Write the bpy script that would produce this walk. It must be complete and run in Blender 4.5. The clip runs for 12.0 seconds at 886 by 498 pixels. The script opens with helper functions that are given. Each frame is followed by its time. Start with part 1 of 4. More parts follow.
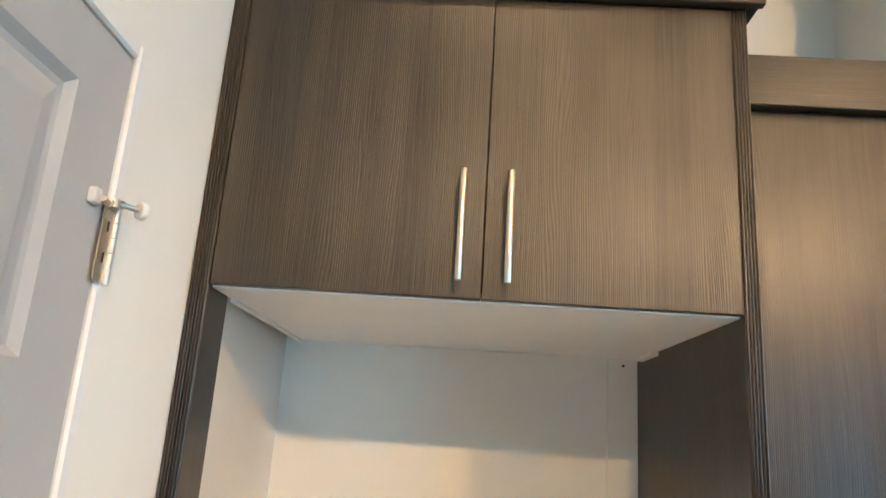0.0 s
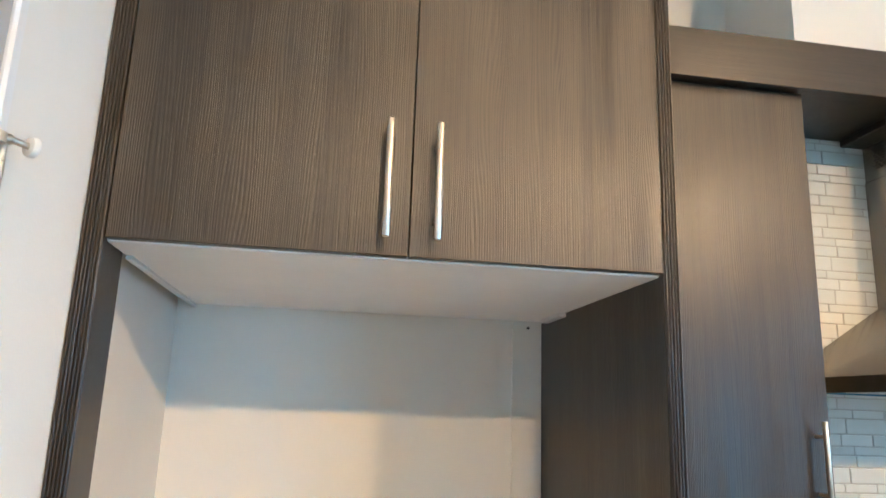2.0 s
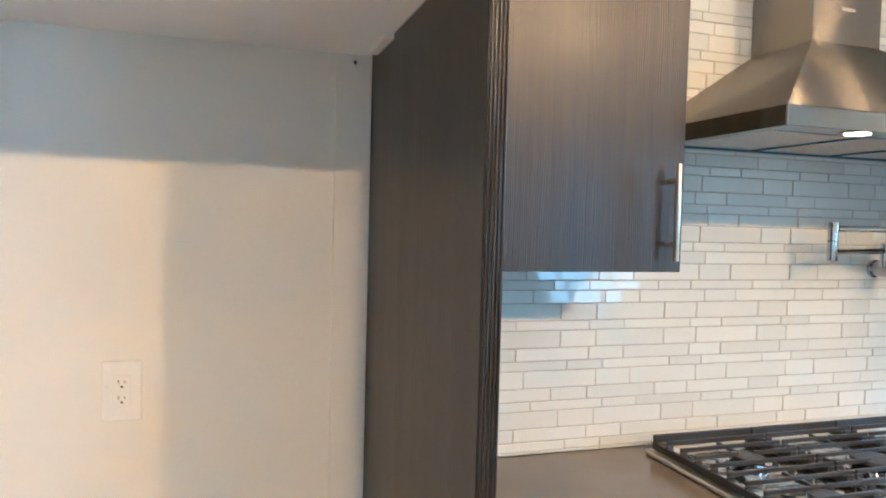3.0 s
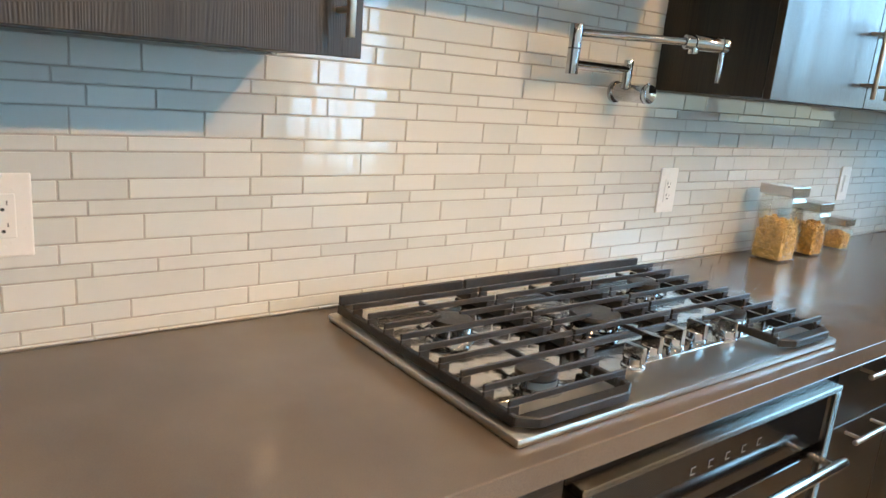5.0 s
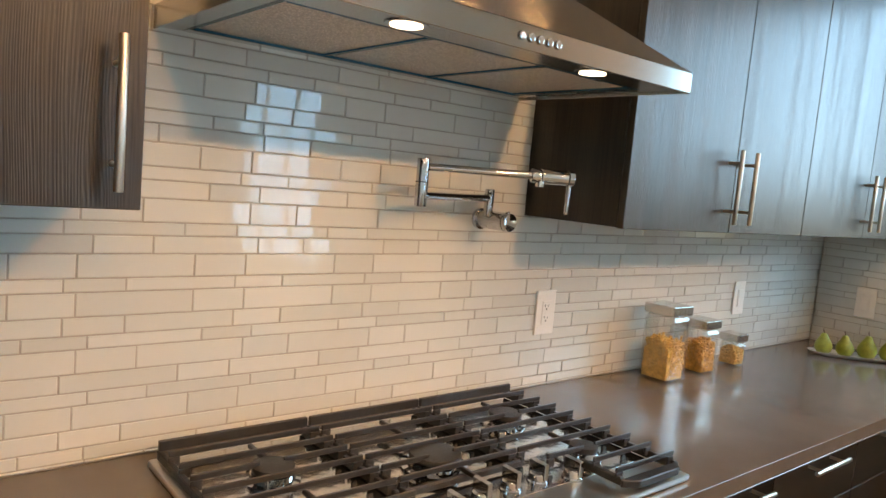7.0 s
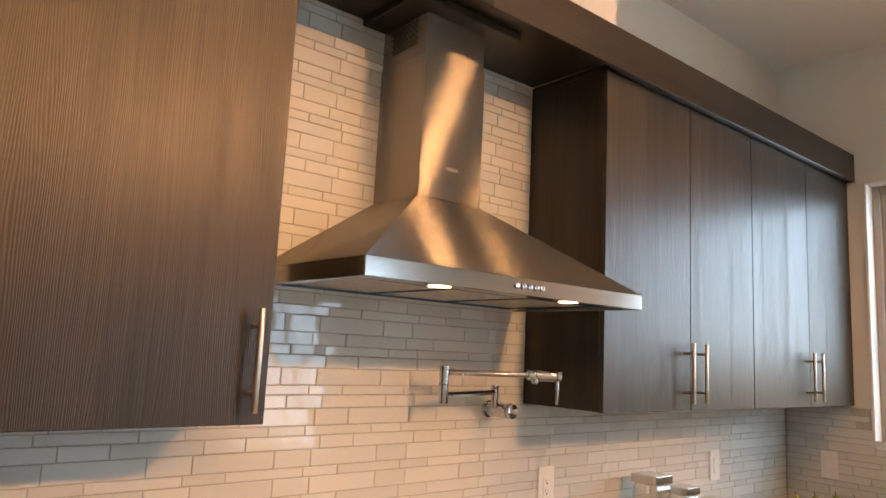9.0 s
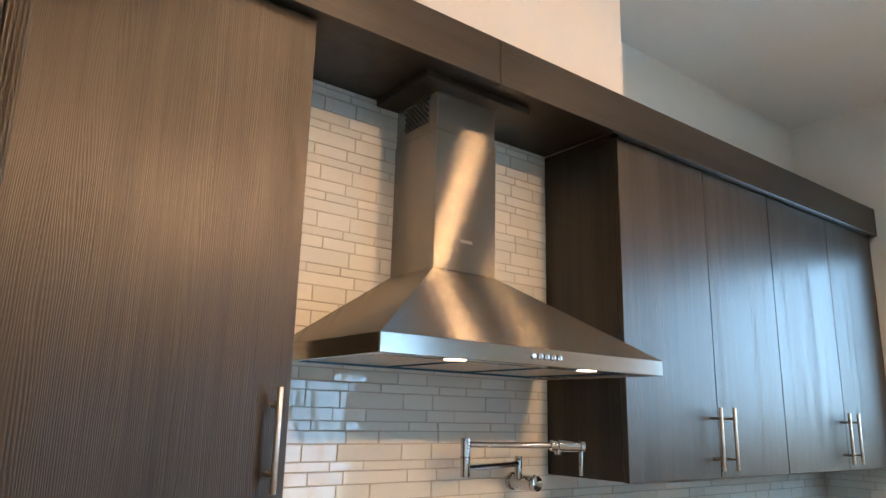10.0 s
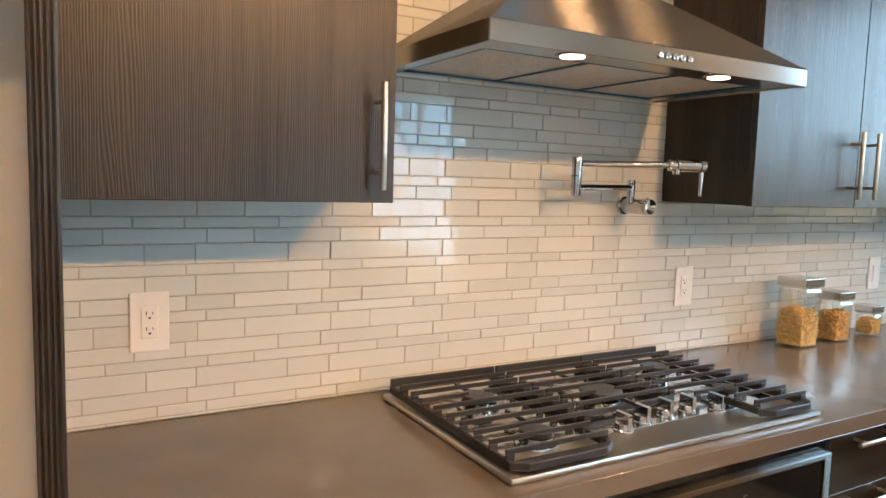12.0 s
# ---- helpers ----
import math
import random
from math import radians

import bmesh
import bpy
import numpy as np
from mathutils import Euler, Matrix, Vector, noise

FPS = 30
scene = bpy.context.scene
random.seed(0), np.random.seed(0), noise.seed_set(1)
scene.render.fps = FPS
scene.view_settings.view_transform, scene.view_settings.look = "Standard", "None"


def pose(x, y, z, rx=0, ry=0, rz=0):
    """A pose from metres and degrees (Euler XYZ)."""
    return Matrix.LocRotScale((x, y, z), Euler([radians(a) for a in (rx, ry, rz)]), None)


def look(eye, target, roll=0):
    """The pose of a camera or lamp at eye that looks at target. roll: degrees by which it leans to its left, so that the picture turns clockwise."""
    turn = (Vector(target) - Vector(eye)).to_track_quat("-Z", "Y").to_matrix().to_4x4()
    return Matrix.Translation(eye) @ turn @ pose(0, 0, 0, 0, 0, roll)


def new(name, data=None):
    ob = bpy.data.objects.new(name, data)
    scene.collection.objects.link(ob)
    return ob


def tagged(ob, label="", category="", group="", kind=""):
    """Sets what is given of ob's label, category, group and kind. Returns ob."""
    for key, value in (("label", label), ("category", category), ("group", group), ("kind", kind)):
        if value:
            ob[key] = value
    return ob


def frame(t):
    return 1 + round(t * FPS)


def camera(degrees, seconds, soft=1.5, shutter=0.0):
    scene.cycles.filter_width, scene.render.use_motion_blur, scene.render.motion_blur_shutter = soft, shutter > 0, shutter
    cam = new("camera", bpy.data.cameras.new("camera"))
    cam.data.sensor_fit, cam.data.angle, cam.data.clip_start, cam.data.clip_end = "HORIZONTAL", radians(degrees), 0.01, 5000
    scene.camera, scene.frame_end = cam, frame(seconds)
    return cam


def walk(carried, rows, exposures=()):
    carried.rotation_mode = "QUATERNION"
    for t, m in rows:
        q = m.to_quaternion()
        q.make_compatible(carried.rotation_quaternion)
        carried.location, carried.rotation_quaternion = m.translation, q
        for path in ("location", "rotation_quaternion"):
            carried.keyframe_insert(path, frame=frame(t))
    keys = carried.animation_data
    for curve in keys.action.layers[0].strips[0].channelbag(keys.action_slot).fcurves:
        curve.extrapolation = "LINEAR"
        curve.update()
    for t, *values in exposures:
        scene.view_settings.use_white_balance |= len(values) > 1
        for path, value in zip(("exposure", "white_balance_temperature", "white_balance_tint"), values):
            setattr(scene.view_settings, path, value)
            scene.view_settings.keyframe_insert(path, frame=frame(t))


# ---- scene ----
cam = camera(64.8, 12.0, shutter=0.15)
PATH = [
    (0, (-1.187, -1.914, 1.631), (-1.252, 0.02, 2.137), 3.8),
    (0.5, (-1.226, -1.924, 1.64), (-1.218, -0.026, 2.271), 2.8),
    (1, (-1.255, -1.918, 1.632), (-1.16, -0.021, 2.258), 2.3),
    (1.5, (-1.285, -1.891, 1.63), (-1.077, 0.008, 2.222), 2.5),
    (2, (-1.271, -1.85, 1.616), (-0.975, 0.078, 2.057), 2.0),
    (2.5, (-1.183, -1.743, 1.564), (-0.811, 0.215, 1.731), 1.2),
    (3, (-1.034, -1.571, 1.484), (-0.419, 0.33, 1.403), 1.5),
    (3.5, (-0.962, -1.468, 1.409), (-0.109, 0.311, 1.079), 1.1),
    (5.3, (-0.528, -1.133, 1.372), (0.666, 0.401, 0.901), 5.3),
    (5.5, (-0.488, -1.107, 1.388), (0.678, 0.463, 0.97), 5.0),
    (6, (-0.391, -1.105, 1.447), (0.772, 0.498, 1.169), 3.9),
    (6.5, (-0.353, -1.215, 1.449), (0.832, 0.378, 1.206), 5.1),
    (6.7, (-0.353, -1.26, 1.455), (0.86, 0.313, 1.227), 5.2),
    (8.3, (-0.697, -1.501, 1.516), (0.715, -0.086, 1.553), 3.4),
    (8.5, (-0.707, -1.542, 1.523), (0.661, -0.086, 1.623), 3.3),
    (9, (-0.738, -1.614, 1.548), (0.526, -0.091, 1.836), 2.8),
    (9.5, (-0.741, -1.641, 1.566), (0.464, -0.103, 1.995), 1.6),
    (10, (-0.737, -1.651, 1.567), (0.445, -0.106, 2.03), 1.4),
    (10.5, (-0.709, -1.634, 1.534), (0.441, -0.024, 1.822), 1.1),
    (11, (-0.671, -1.584, 1.491), (0.409, 0.1, 1.506), 0.6),
    (11.5, (-0.674, -1.563, 1.45), (0.358, 0.145, 1.323), 1.1),
    (12, (-0.688, -1.556, 1.435), (0.297, 0.173, 1.239), 1.7),
]
# seconds, stops, kelvin, tint: the phone's own exposure and white balance drift
EXPOSURES = [(0, 0.28, 6450, 6), (1.5, 0.32, 6250, 7), (2, 0.36, 5850, 6), (2.5, 0.37, 5800, 7), (3.5, 0.40, 6000, 9), (5.5, 0.07, 6950, 11), (6.5, -0.12, 7850, 18),
             (8.3, -0.13, 8450, 20), (9, -0.15, 9800, 33), (9.5, -0.12, 8500, 27), (10, -0.09, 7100, 19), (10.5, -0.08, 7700, 21), (11, -0.03, 8250, 25), (12, 0.07, 7800, 19)]
walk(cam, [(t, look(eye, target, roll)) for t, eye, target, roll in PATH], EXPOSURES)

# ---------- world, daylight, lamps ----------
WX0, WX1, YB, YF, CEIL = -1.668, 2.872, 0.012, -7.2, 3.112
world = bpy.data.worlds.new("world")
scene.world = world
world.use_nodes = True
wn = world.node_tree.nodes
sky = wn.new("ShaderNodeTexSky")
sky.sky_type, sky.sun_disc = "NISHITA", False
sky.sun_elevation, sky.sun_rotation = radians(48), radians(150)
wn["Background"].inputs["Strength"].default_value = 0.1
world.node_tree.links.new(sky.outputs[0], wn["Background"].inputs["Color"])

DAYLIGHT = 15.0
DZ = 0.010  # the worktop stands this much under 0.914
LAMP_WARM = (1.0, 0.62, 0.31)
# x, y, watts, cone, and where the recessed gimbal lamps point (None: straight down)
CANS = [(-1.1, -1.45, 22, 150, None), (0.2, -1.45, 38, 150, None), (1.58, -1.50, 46, 150, None), (2.40, -2.0, 62, 150, None),
        (-0.62, -2.25, 34, 70, (-0.9, 0, 0.7)), (1.1, -2.75, 45, 80, (0.5, 0, 1.2)),
        (-0.6, -4.1, 300, 52, (-1.0, 0, 1.0)), (1.35, -4.15, 540, 60, (0.1, 0, 1.15))]


# ---------- materials ----------
def material(name):
    m = bpy.data.materials.new(name)
    m.use_nodes = True
    nt = m.node_tree
    return m, nt, nt.nodes["Principled BSDF"]


def node(nt, kind, **values):
    n = nt.nodes.new(kind)
    for k, v in values.items():
        n.inputs[k].default_value = v
    return n


def coords(nt, scale, spread=7.0, rot=(0, 0, 0)):
    """Object coordinates, shifted by the object's own random number, scaled."""
    tc = nt.nodes.new("ShaderNodeTexCoord")
    info = nt.nodes.new("ShaderNodeObjectInfo")
    mul = node(nt, "ShaderNodeMath")
    mul.operation = "MULTIPLY"
    mul.inputs[1].default_value = spread
    nt.links.new(info.outputs["Random"], mul.inputs[0])
    add = nt.nodes.new("ShaderNodeVectorMath")
    nt.links.new(tc.outputs["Object"], add.inputs[0])
    nt.links.new(mul.outputs[0], add.inputs[1])
    mp = nt.nodes.new("ShaderNodeMapping")
    mp.inputs["Scale"].default_value = scale
    mp.inputs["Rotation"].default_value = rot
    nt.links.new(add.outputs[0], mp.inputs["Vector"])
    return mp.outputs[0]


def noise_tex(nt, vec, scale, detail=3.0, rough=0.55):
    n = node(nt, "ShaderNodeTexNoise", Scale=scale, Detail=detail, Roughness=rough)
    nt.links.new(vec, n.inputs["Vector"])
    return n.outputs["Fac"]


def ramp(nt, fac, stops):
    r = nt.nodes.new("ShaderNodeValToRGB")
    els = r.color_ramp.elements
    while len(els) < len(stops):
        els.new(0.5)
    for e, (p, c) in zip(els, stops):
        e.position = p
        e.color = (*c, 1) if len(c) == 3 else c
    nt.links.new(fac, r.inputs[0])
    return r.outputs[0]


def math_node(nt, op, a, b):
    n = nt.nodes.new("ShaderNodeMath")
    n.operation = op
    for i, v in enumerate((a, b)):
        if isinstance(v, (int, float)):
            n.inputs[i].default_value = v
        else:
            nt.links.new(v, n.inputs[i])
    return n.outputs[0]


def bump(nt, bsdf, height, strength, distance=0.002):
    b = node(nt, "ShaderNodeBump", Strength=strength, Distance=distance)
    nt.links.new(height, b.inputs["Height"])
    nt.links.new(b.outputs[0], bsdf.inputs["Normal"])


def simple(name, color, rough, metal=0.0, vary=0.12, scale=25.0, bumpy=0.0, bump_scale=300.0, coat=0.0):
    m, nt, p = material(name)
    v = coords(nt, (1, 1, 1))
    f = noise_tex(nt, v, scale, 4)
    lo = tuple(c * (1 - vary) for c in color)
    hi = tuple(min(1, c * (1 + vary)) for c in color)
    nt.links.new(ramp(nt, f, [(0.3, lo), (0.7, hi)]), p.inputs["Base Color"])
    f2 = noise_tex(nt, v, scale * 3.1, 3)
    r = math_node(nt, "MULTIPLY_ADD", f2, rough * 0.5)
    r.node.inputs[2].default_value = rough * 0.75
    nt.links.new(r, p.inputs["Roughness"])
    p.inputs["Metallic"].default_value = metal
    p.inputs["Coat Weight"].default_value = coat
    if bumpy:
        bump(nt, p, noise_tex(nt, v, bump_scale, 2), bumpy)
    return m


def wood(name, horizontal=False, dark=(0.0060, 0.0044, 0.0031), light=(0.0365, 0.0275, 0.0188), rough=0.31):
    """Embossed laminate: fine wavering lines along the grain, in bands of varying strength."""
    m, nt, p = material(name)
    turn = (0, radians(90), 0) if horizontal else (0, 0, 0)
    v = coords(nt, (1, 1, 1), 7.0, turn)
    slow = nt.nodes.new("ShaderNodeMapping")
    slow.inputs["Scale"].default_value = (9, 9, 1.1)
    nt.links.new(v, slow.inputs["Vector"])
    bend = noise_tex(nt, slow.outputs[0], 1.0, 2)
    fine = nt.nodes.new("ShaderNodeMapping")
    fine.inputs["Scale"].default_value = (150, 150, 1.6)
    nt.links.new(v, fine.inputs["Vector"])
    lines = noise_tex(nt, fine.outputs[0], 1.0, 2, 0.6)
    hair = nt.nodes.new("ShaderNodeMapping")
    hair.inputs["Scale"].default_value = (420, 420, 9)
    nt.links.new(v, hair.inputs["Vector"])
    hairs = noise_tex(nt, hair.outputs[0], 1.0, 2, 0.6)
    # regular growth lines, about 4 mm apart, bent by the slow noise
    sep = nt.nodes.new("ShaderNodeSeparateXYZ")
    nt.links.new(v, sep.inputs[0])
    across = math_node(nt, "ADD", sep.outputs[0], sep.outputs[1])
    ph = math_node(nt, "MULTIPLY", across, 1450.0)
    ph = math_node(nt, "ADD", ph, math_node(nt, "ADD", math_node(nt, "MULTIPLY", bend, 30.0 if horizontal else 110.0), math_node(nt, "MULTIPLY", lines, 6.0)))
    wave = math_node(nt, "SINE", ph, 0.0)
    wave = math_node(nt, "MULTIPLY_ADD", wave, 0.5)
    wave.node.inputs[2].default_value = 0.5
    band = nt.nodes.new("ShaderNodeMapping")
    band.inputs["Scale"].default_value = (16, 16, 0.35)
    nt.links.new(v, band.inputs["Vector"])
    bands = noise_tex(nt, band.outputs[0], 1.0, 2)
    amount = ramp(nt, bands, [(0.38, (0.15,) * 3), (0.60, (0.90,) * 3)])
    w = math_node(nt, "MULTIPLY", wave, amount)
    g = math_node(nt, "ADD", math_node(nt, "MULTIPLY", lines, 0.40), math_node(nt, "MULTIPLY", hairs, 0.45))
    g = math_node(nt, "ADD", g, math_node(nt, "MULTIPLY", w, 0.22 if horizontal else 0.37))
    g = math_node(nt, "ADD", g, math_node(nt, "MULTIPLY", bands, 0.36))
    mid = tuple((a * 0.45 + b * 0.55) for a, b in zip(dark, light))
    nt.links.new(ramp(nt, g, [(0.47, dark), (0.64, mid), (0.85, light)]), p.inputs["Base Color"])
    rr = math_node(nt, "MULTIPLY_ADD", g, 0.16)
    rr.node.inputs[2].default_value = rough - 0.08
    nt.links.new(rr, p.inputs["Roughness"])
    p.inputs["Specular IOR Level"].default_value = 0.5
    bump(nt, p, g, 0.7, 0.0012)
    return m


def brushed(name, color, rough, along=(1, 1, 120), relief=0.012):
    """Brushed metal: hair lines along one direction."""
    m, nt, p = material(name)
    v = coords(nt, along, 3.0)
    f = noise_tex(nt, v, 6.0, 4, 0.7)
    lo = tuple(c * 0.93 for c in color)
    nt.links.new(ramp(nt, f, [(0.25, lo), (0.75, color)]), p.inputs["Base Color"])
    r = math_node(nt, "MULTIPLY_ADD", f, 0.05)
    r.node.inputs[2].default_value = rough - 0.025
    nt.links.new(r, p.inputs["Roughness"])
    p.inputs["Metallic"].default_value = 1.0
    bump(nt, p, f, relief, 0.0003)
    return m


def brushed_sheet(name, color, rough, spread):
    """Sheet steel with level brush lines: highlights stretch up the face, along the u of the map "brush"."""
    m, nt, p = material(name)
    nt.nodes.remove(p)
    v = coords(nt, (3, 3, 420), 3.0)
    f = noise_tex(nt, v, 6.0, 4, 0.7)
    g = nt.nodes.new("ShaderNodeBsdfAnisotropic")
    g.distribution = "GGX"
    nt.links.new(ramp(nt, f, [(0.25, tuple(c * 0.90 for c in color)), (0.75, color)]), g.inputs["Color"])
    g.inputs["Roughness"].default_value = rough
    g.inputs["Anisotropy"].default_value = -spread
    tan = nt.nodes.new("ShaderNodeTangent")
    tan.direction_type, tan.uv_map = "UV_MAP", "brush"
    nt.links.new(tan.outputs[0], g.inputs["Tangent"])
    nt.links.new(g.outputs[0], nt.nodes["Material Output"].inputs[0])
    return m


def thin_glass(name, tint):
    m, nt, p = material(name)
    nt.nodes.remove(p)
    out = nt.nodes["Material Output"]
    tr = nt.nodes.new("ShaderNodeBsdfTransparent")
    tr.inputs[0].default_value = (*tint, 1)
    gl = nt.nodes.new("ShaderNodeBsdfGlossy")
    gl.inputs["Roughness"].default_value = 0.02
    lw = node(nt, "ShaderNodeLayerWeight", Blend=0.25)
    mx = nt.nodes.new("ShaderNodeMixShader")
    nt.links.new(math_node(nt, "MULTIPLY_ADD", lw.outputs["Facing"], 0.35), mx.inputs[0])
    mx.inputs[0].links[0].from_node.inputs[2].default_value = 0.03
    nt.links.new(tr.outputs[0], mx.inputs[1])
    nt.links.new(gl.outputs[0], mx.inputs[2])
    nt.links.new(mx.outputs[0], out.inputs[0])
    return m


def glow(name, color, strength):
    m, nt, p = material(name)
    p.inputs["Base Color"].default_value = (*color, 1)
    p.inputs["Emission Color"].default_value = (*color, 1)
    p.inputs["Emission Strength"].default_value = strength
    return m


def tile_material():
    """Glass tile over a pale backing; every tile a little different."""
    m, nt, p = material("glass_tile")
    info = nt.nodes.new("ShaderNodeObjectInfo")
    geo = nt.nodes.new("ShaderNodeNewGeometry")
    rnd = math_node(nt, "FRACT", math_node(nt, "ADD", info.outputs["Random"], geo.outputs["Random Per Island"]), 0.0)
    col = ramp(nt, rnd, [(0.0, (0.60, 0.613, 0.58)), (0.5, (0.65, 0.66, 0.625)), (1.0, (0.69, 0.695, 0.66))])
    nt.links.new(col, p.inputs["Base Color"])
    v = coords(nt, (1, 1, 1))
    f = noise_tex(nt, v, 9.0, 2)
    r = math_node(nt, "MULTIPLY_ADD", f, 0.008)
    r.node.inputs[2].default_value = 0.002
    nt.links.new(r, p.inputs["Roughness"])
    p.inputs["IOR"].default_value = 1.51
    return m


def quartz():
    m, nt, p = material("quartz")
    v = coords(nt, (1, 1, 1), 0.0)
    f = noise_tex(nt, v, 700.0, 2, 0.7)
    f2 = noise_tex(nt, v, 5.0, 4)
    g = math_node(nt, "ADD", math_node(nt, "MULTIPLY", f, 0.6), math_node(nt, "MULTIPLY", f2, 0.4))
    nt.links.new(ramp(nt, g, [(0.32, (0.115, 0.094, 0.078)), (0.55, (0.158, 0.130, 0.108)), (0.75, (0.205, 0.170, 0.142))]), p.inputs["Base Color"])
    r = math_node(nt, "MULTIPLY_ADD", f2, 0.10)
    r.node.inputs[2].default_value = 0.10
    nt.links.new(r, p.inputs["Roughness"])
    p.inputs["IOR"].default_value = 1.54
    return m


def outside(name, drop):
    """Bright hazy sky over pale hills; drop: how far the hills lie lower, in metres."""
    m, nt, p = material(name)
    tc = nt.nodes.new("ShaderNodeTexCoord")
    sep = nt.nodes.new("ShaderNodeSeparateXYZ")
    nt.links.new(tc.outputs["Object"], sep.inputs[0])
    wob = math_node(nt, "MULTIPLY", noise_tex(nt, tc.outputs["Object"], 3.0, 4), 0.5)
    hgt = math_node(nt, "ADD", math_node(nt, "ADD", sep.outputs[2], drop), wob)
    t = math_node(nt, "MULTIPLY", hgt, 0.28)
    col = ramp(nt, t, [(0.0, (0.05, 0.05, 0.04)), (0.40, (0.08, 0.09, 0.07)), (0.48, (0.13, 0.15, 0.13)), (0.54, (0.37, 0.70, 1.0)), (1.0, (0.28, 0.62, 1.0))])
    p.inputs["Base Color"].default_value = (0, 0, 0, 1)
    p.inputs["Roughness"].default_value = 1.0
    nt.links.new(col, p.inputs["Emission Color"])
    p.inputs["Emission Strength"].default_value = DAYLIGHT
    return m


M_WOOD = wood("dark_laminate")
M_WOODH = wood("dark_laminate_across", horizontal=True)
M_WALL = simple("warm_white_paint", (0.78, 0.75, 0.69), 0.6, vary=0.025, scale=3.0, bumpy=0.12, bump_scale=160.0)
M_CEIL = simple("ceiling_paint", (0.84, 0.82, 0.78), 0.8, vary=0.02, scale=3.0, bumpy=0.15, bump_scale=120.0)
M_TRIM = simple("satin_white_paint", (0.76, 0.75, 0.73), 0.32, vary=0.02, scale=6.0)
# the door is an even grey, clearly darker than the white trim
M_DOOR = simple("satin_door_paint", (0.43, 0.42, 0.415), 0.34, vary=0.03, scale=5.0, bumpy=0.04, bump_scale=220.0)
M_MELAMINE = simple("white_melamine", (0.82, 0.82, 0.82), 0.55, vary=0.02, scale=8.0)
M_GROUT = simple("grey_grout", (0.44, 0.415, 0.37), 0.85, vary=0.12, scale=60.0, bumpy=0.2, bump_scale=900.0)
M_TILE = tile_material()
M_QUARTZ = quartz()
M_STEEL = brushed_sheet("brushed_steel", (0.38, 0.355, 0.325), 0.27, 0.84)
M_BAND = brushed("steel_band", (0.42, 0.40, 0.37), 0.17, along=(3, 3, 420))
M_TRAY = brushed("cooktop_steel", (0.60, 0.57, 0.53), 0.33, along=(4, 160, 4))
M_STEELH = brushed("steel_tray", (0.62, 0.585, 0.54), 0.22, along=(4, 160, 4))
M_NICKEL = brushed("brushed_nickel", (0.66, 0.59, 0.51), 0.33, along=(30, 30, 3))
M_CHROME = simple("chrome", (0.56, 0.56, 0.565), 0.06, 1.0, vary=0.03, scale=30.0)
M_IRON = simple("black_cast_iron", (0.022, 0.022, 0.023), 0.40, vary=0.2, scale=90.0, bumpy=0.25, bump_scale=800.0)
M_BLACK = simple("black_recess", (0.012, 0.012, 0.012), 0.5, vary=0.2, scale=40.0)
M_BLKGLASS = simple("black_glass", (0.01, 0.01, 0.011), 0.07, vary=0.2, scale=40.0)
M_PLATE = simple("white_plastic", (0.82, 0.80, 0.76), 0.3, vary=0.02, scale=30.0)
M_SLOT = simple("dark_slot", (0.02, 0.02, 0.02), 0.6)
M_BLUEFILM = simple("blue_protective_film", (0.02, 0.11, 0.19), 0.25, vary=0.15, scale=40.0)
M_JAR = thin_glass("jar_glass", (0.97, 0.98, 0.97))
M_PANE = thin_glass("window_glass", (0.97, 0.98, 0.98))
M_PASTA = simple("dry_pasta", (0.80, 0.49, 0.14), 0.45, vary=0.3, scale=60.0, bumpy=0.1)
M_PASTA2 = simple("dry_pasta_dark", (0.70, 0.37, 0.08), 0.45, vary=0.35, scale=80.0, bumpy=0.1)
M_PASTA3 = simple("dry_grain", (0.75, 0.46, 0.14), 0.6, vary=0.3, scale=120.0, bumpy=0.2)
M_PEAR = simple("green_pear_skin", (0.30, 0.33, 0.045), 0.4, vary=0.25, scale=45.0, bumpy=0.05)
M_STEM = simple("pear_stem", (0.07, 0.04, 0.02), 0.7)
M_CERAMIC = simple("white_ceramic", (0.78, 0.77, 0.74), 0.15, vary=0.02)
# unseen floor: its pale tone is chosen to throw warm light upward
M_FLOOR = wood("floor_wood", horizontal=True, dark=(0.38, 0.29, 0.19), light=(0.60, 0.48, 0.34))
M_LENS = glow("lamp_lens", (1.0, 0.78, 0.52), 20.0)
M_HOODLENS = glow("hood_lamp_lens", (1.0, 0.86, 0.66), 5.0)
M_BTN = glow("button_ring", (0.8, 0.8, 1.0), 0.15)
M_OUT = outside("daylight_backdrop", 0.0)
M_OUT2 = outside("daylight_backdrop_lower", 1.2)
M_VINYL = simple("tan_window_frame", (0.42, 0.36, 0.32), 0.4, vary=0.05)
M_MARK = simple("grey_print", (0.14, 0.14, 0.14), 0.4)
M_RUBBER = simple("white_rubber", (0.70, 0.68, 0.64), 0.6)


def pressed_steel():
    """Polished pressed sheet, slightly wavy."""
    m, nt, p = material("pressed_steel")
    v = coords(nt, (1, 1, 1), 0.0)
    f = noise_tex(nt, v, 16.0, 2)
    nt.links.new(ramp(nt, noise_tex(nt, v, 60.0, 4), [(0.3, (0.56, 0.53, 0.49)), (0.7, (0.64, 0.61, 0.57))]), p.inputs["Base Color"])
    r = math_node(nt, "MULTIPLY_ADD", noise_tex(nt, v, 9.0, 3), 0.10)
    r.node.inputs[2].default_value = 0.07
    nt.links.new(r, p.inputs["Roughness"])
    p.inputs["Metallic"].default_value = 1.0
    bump(nt, p, f, 0.5, 0.004)
    return m


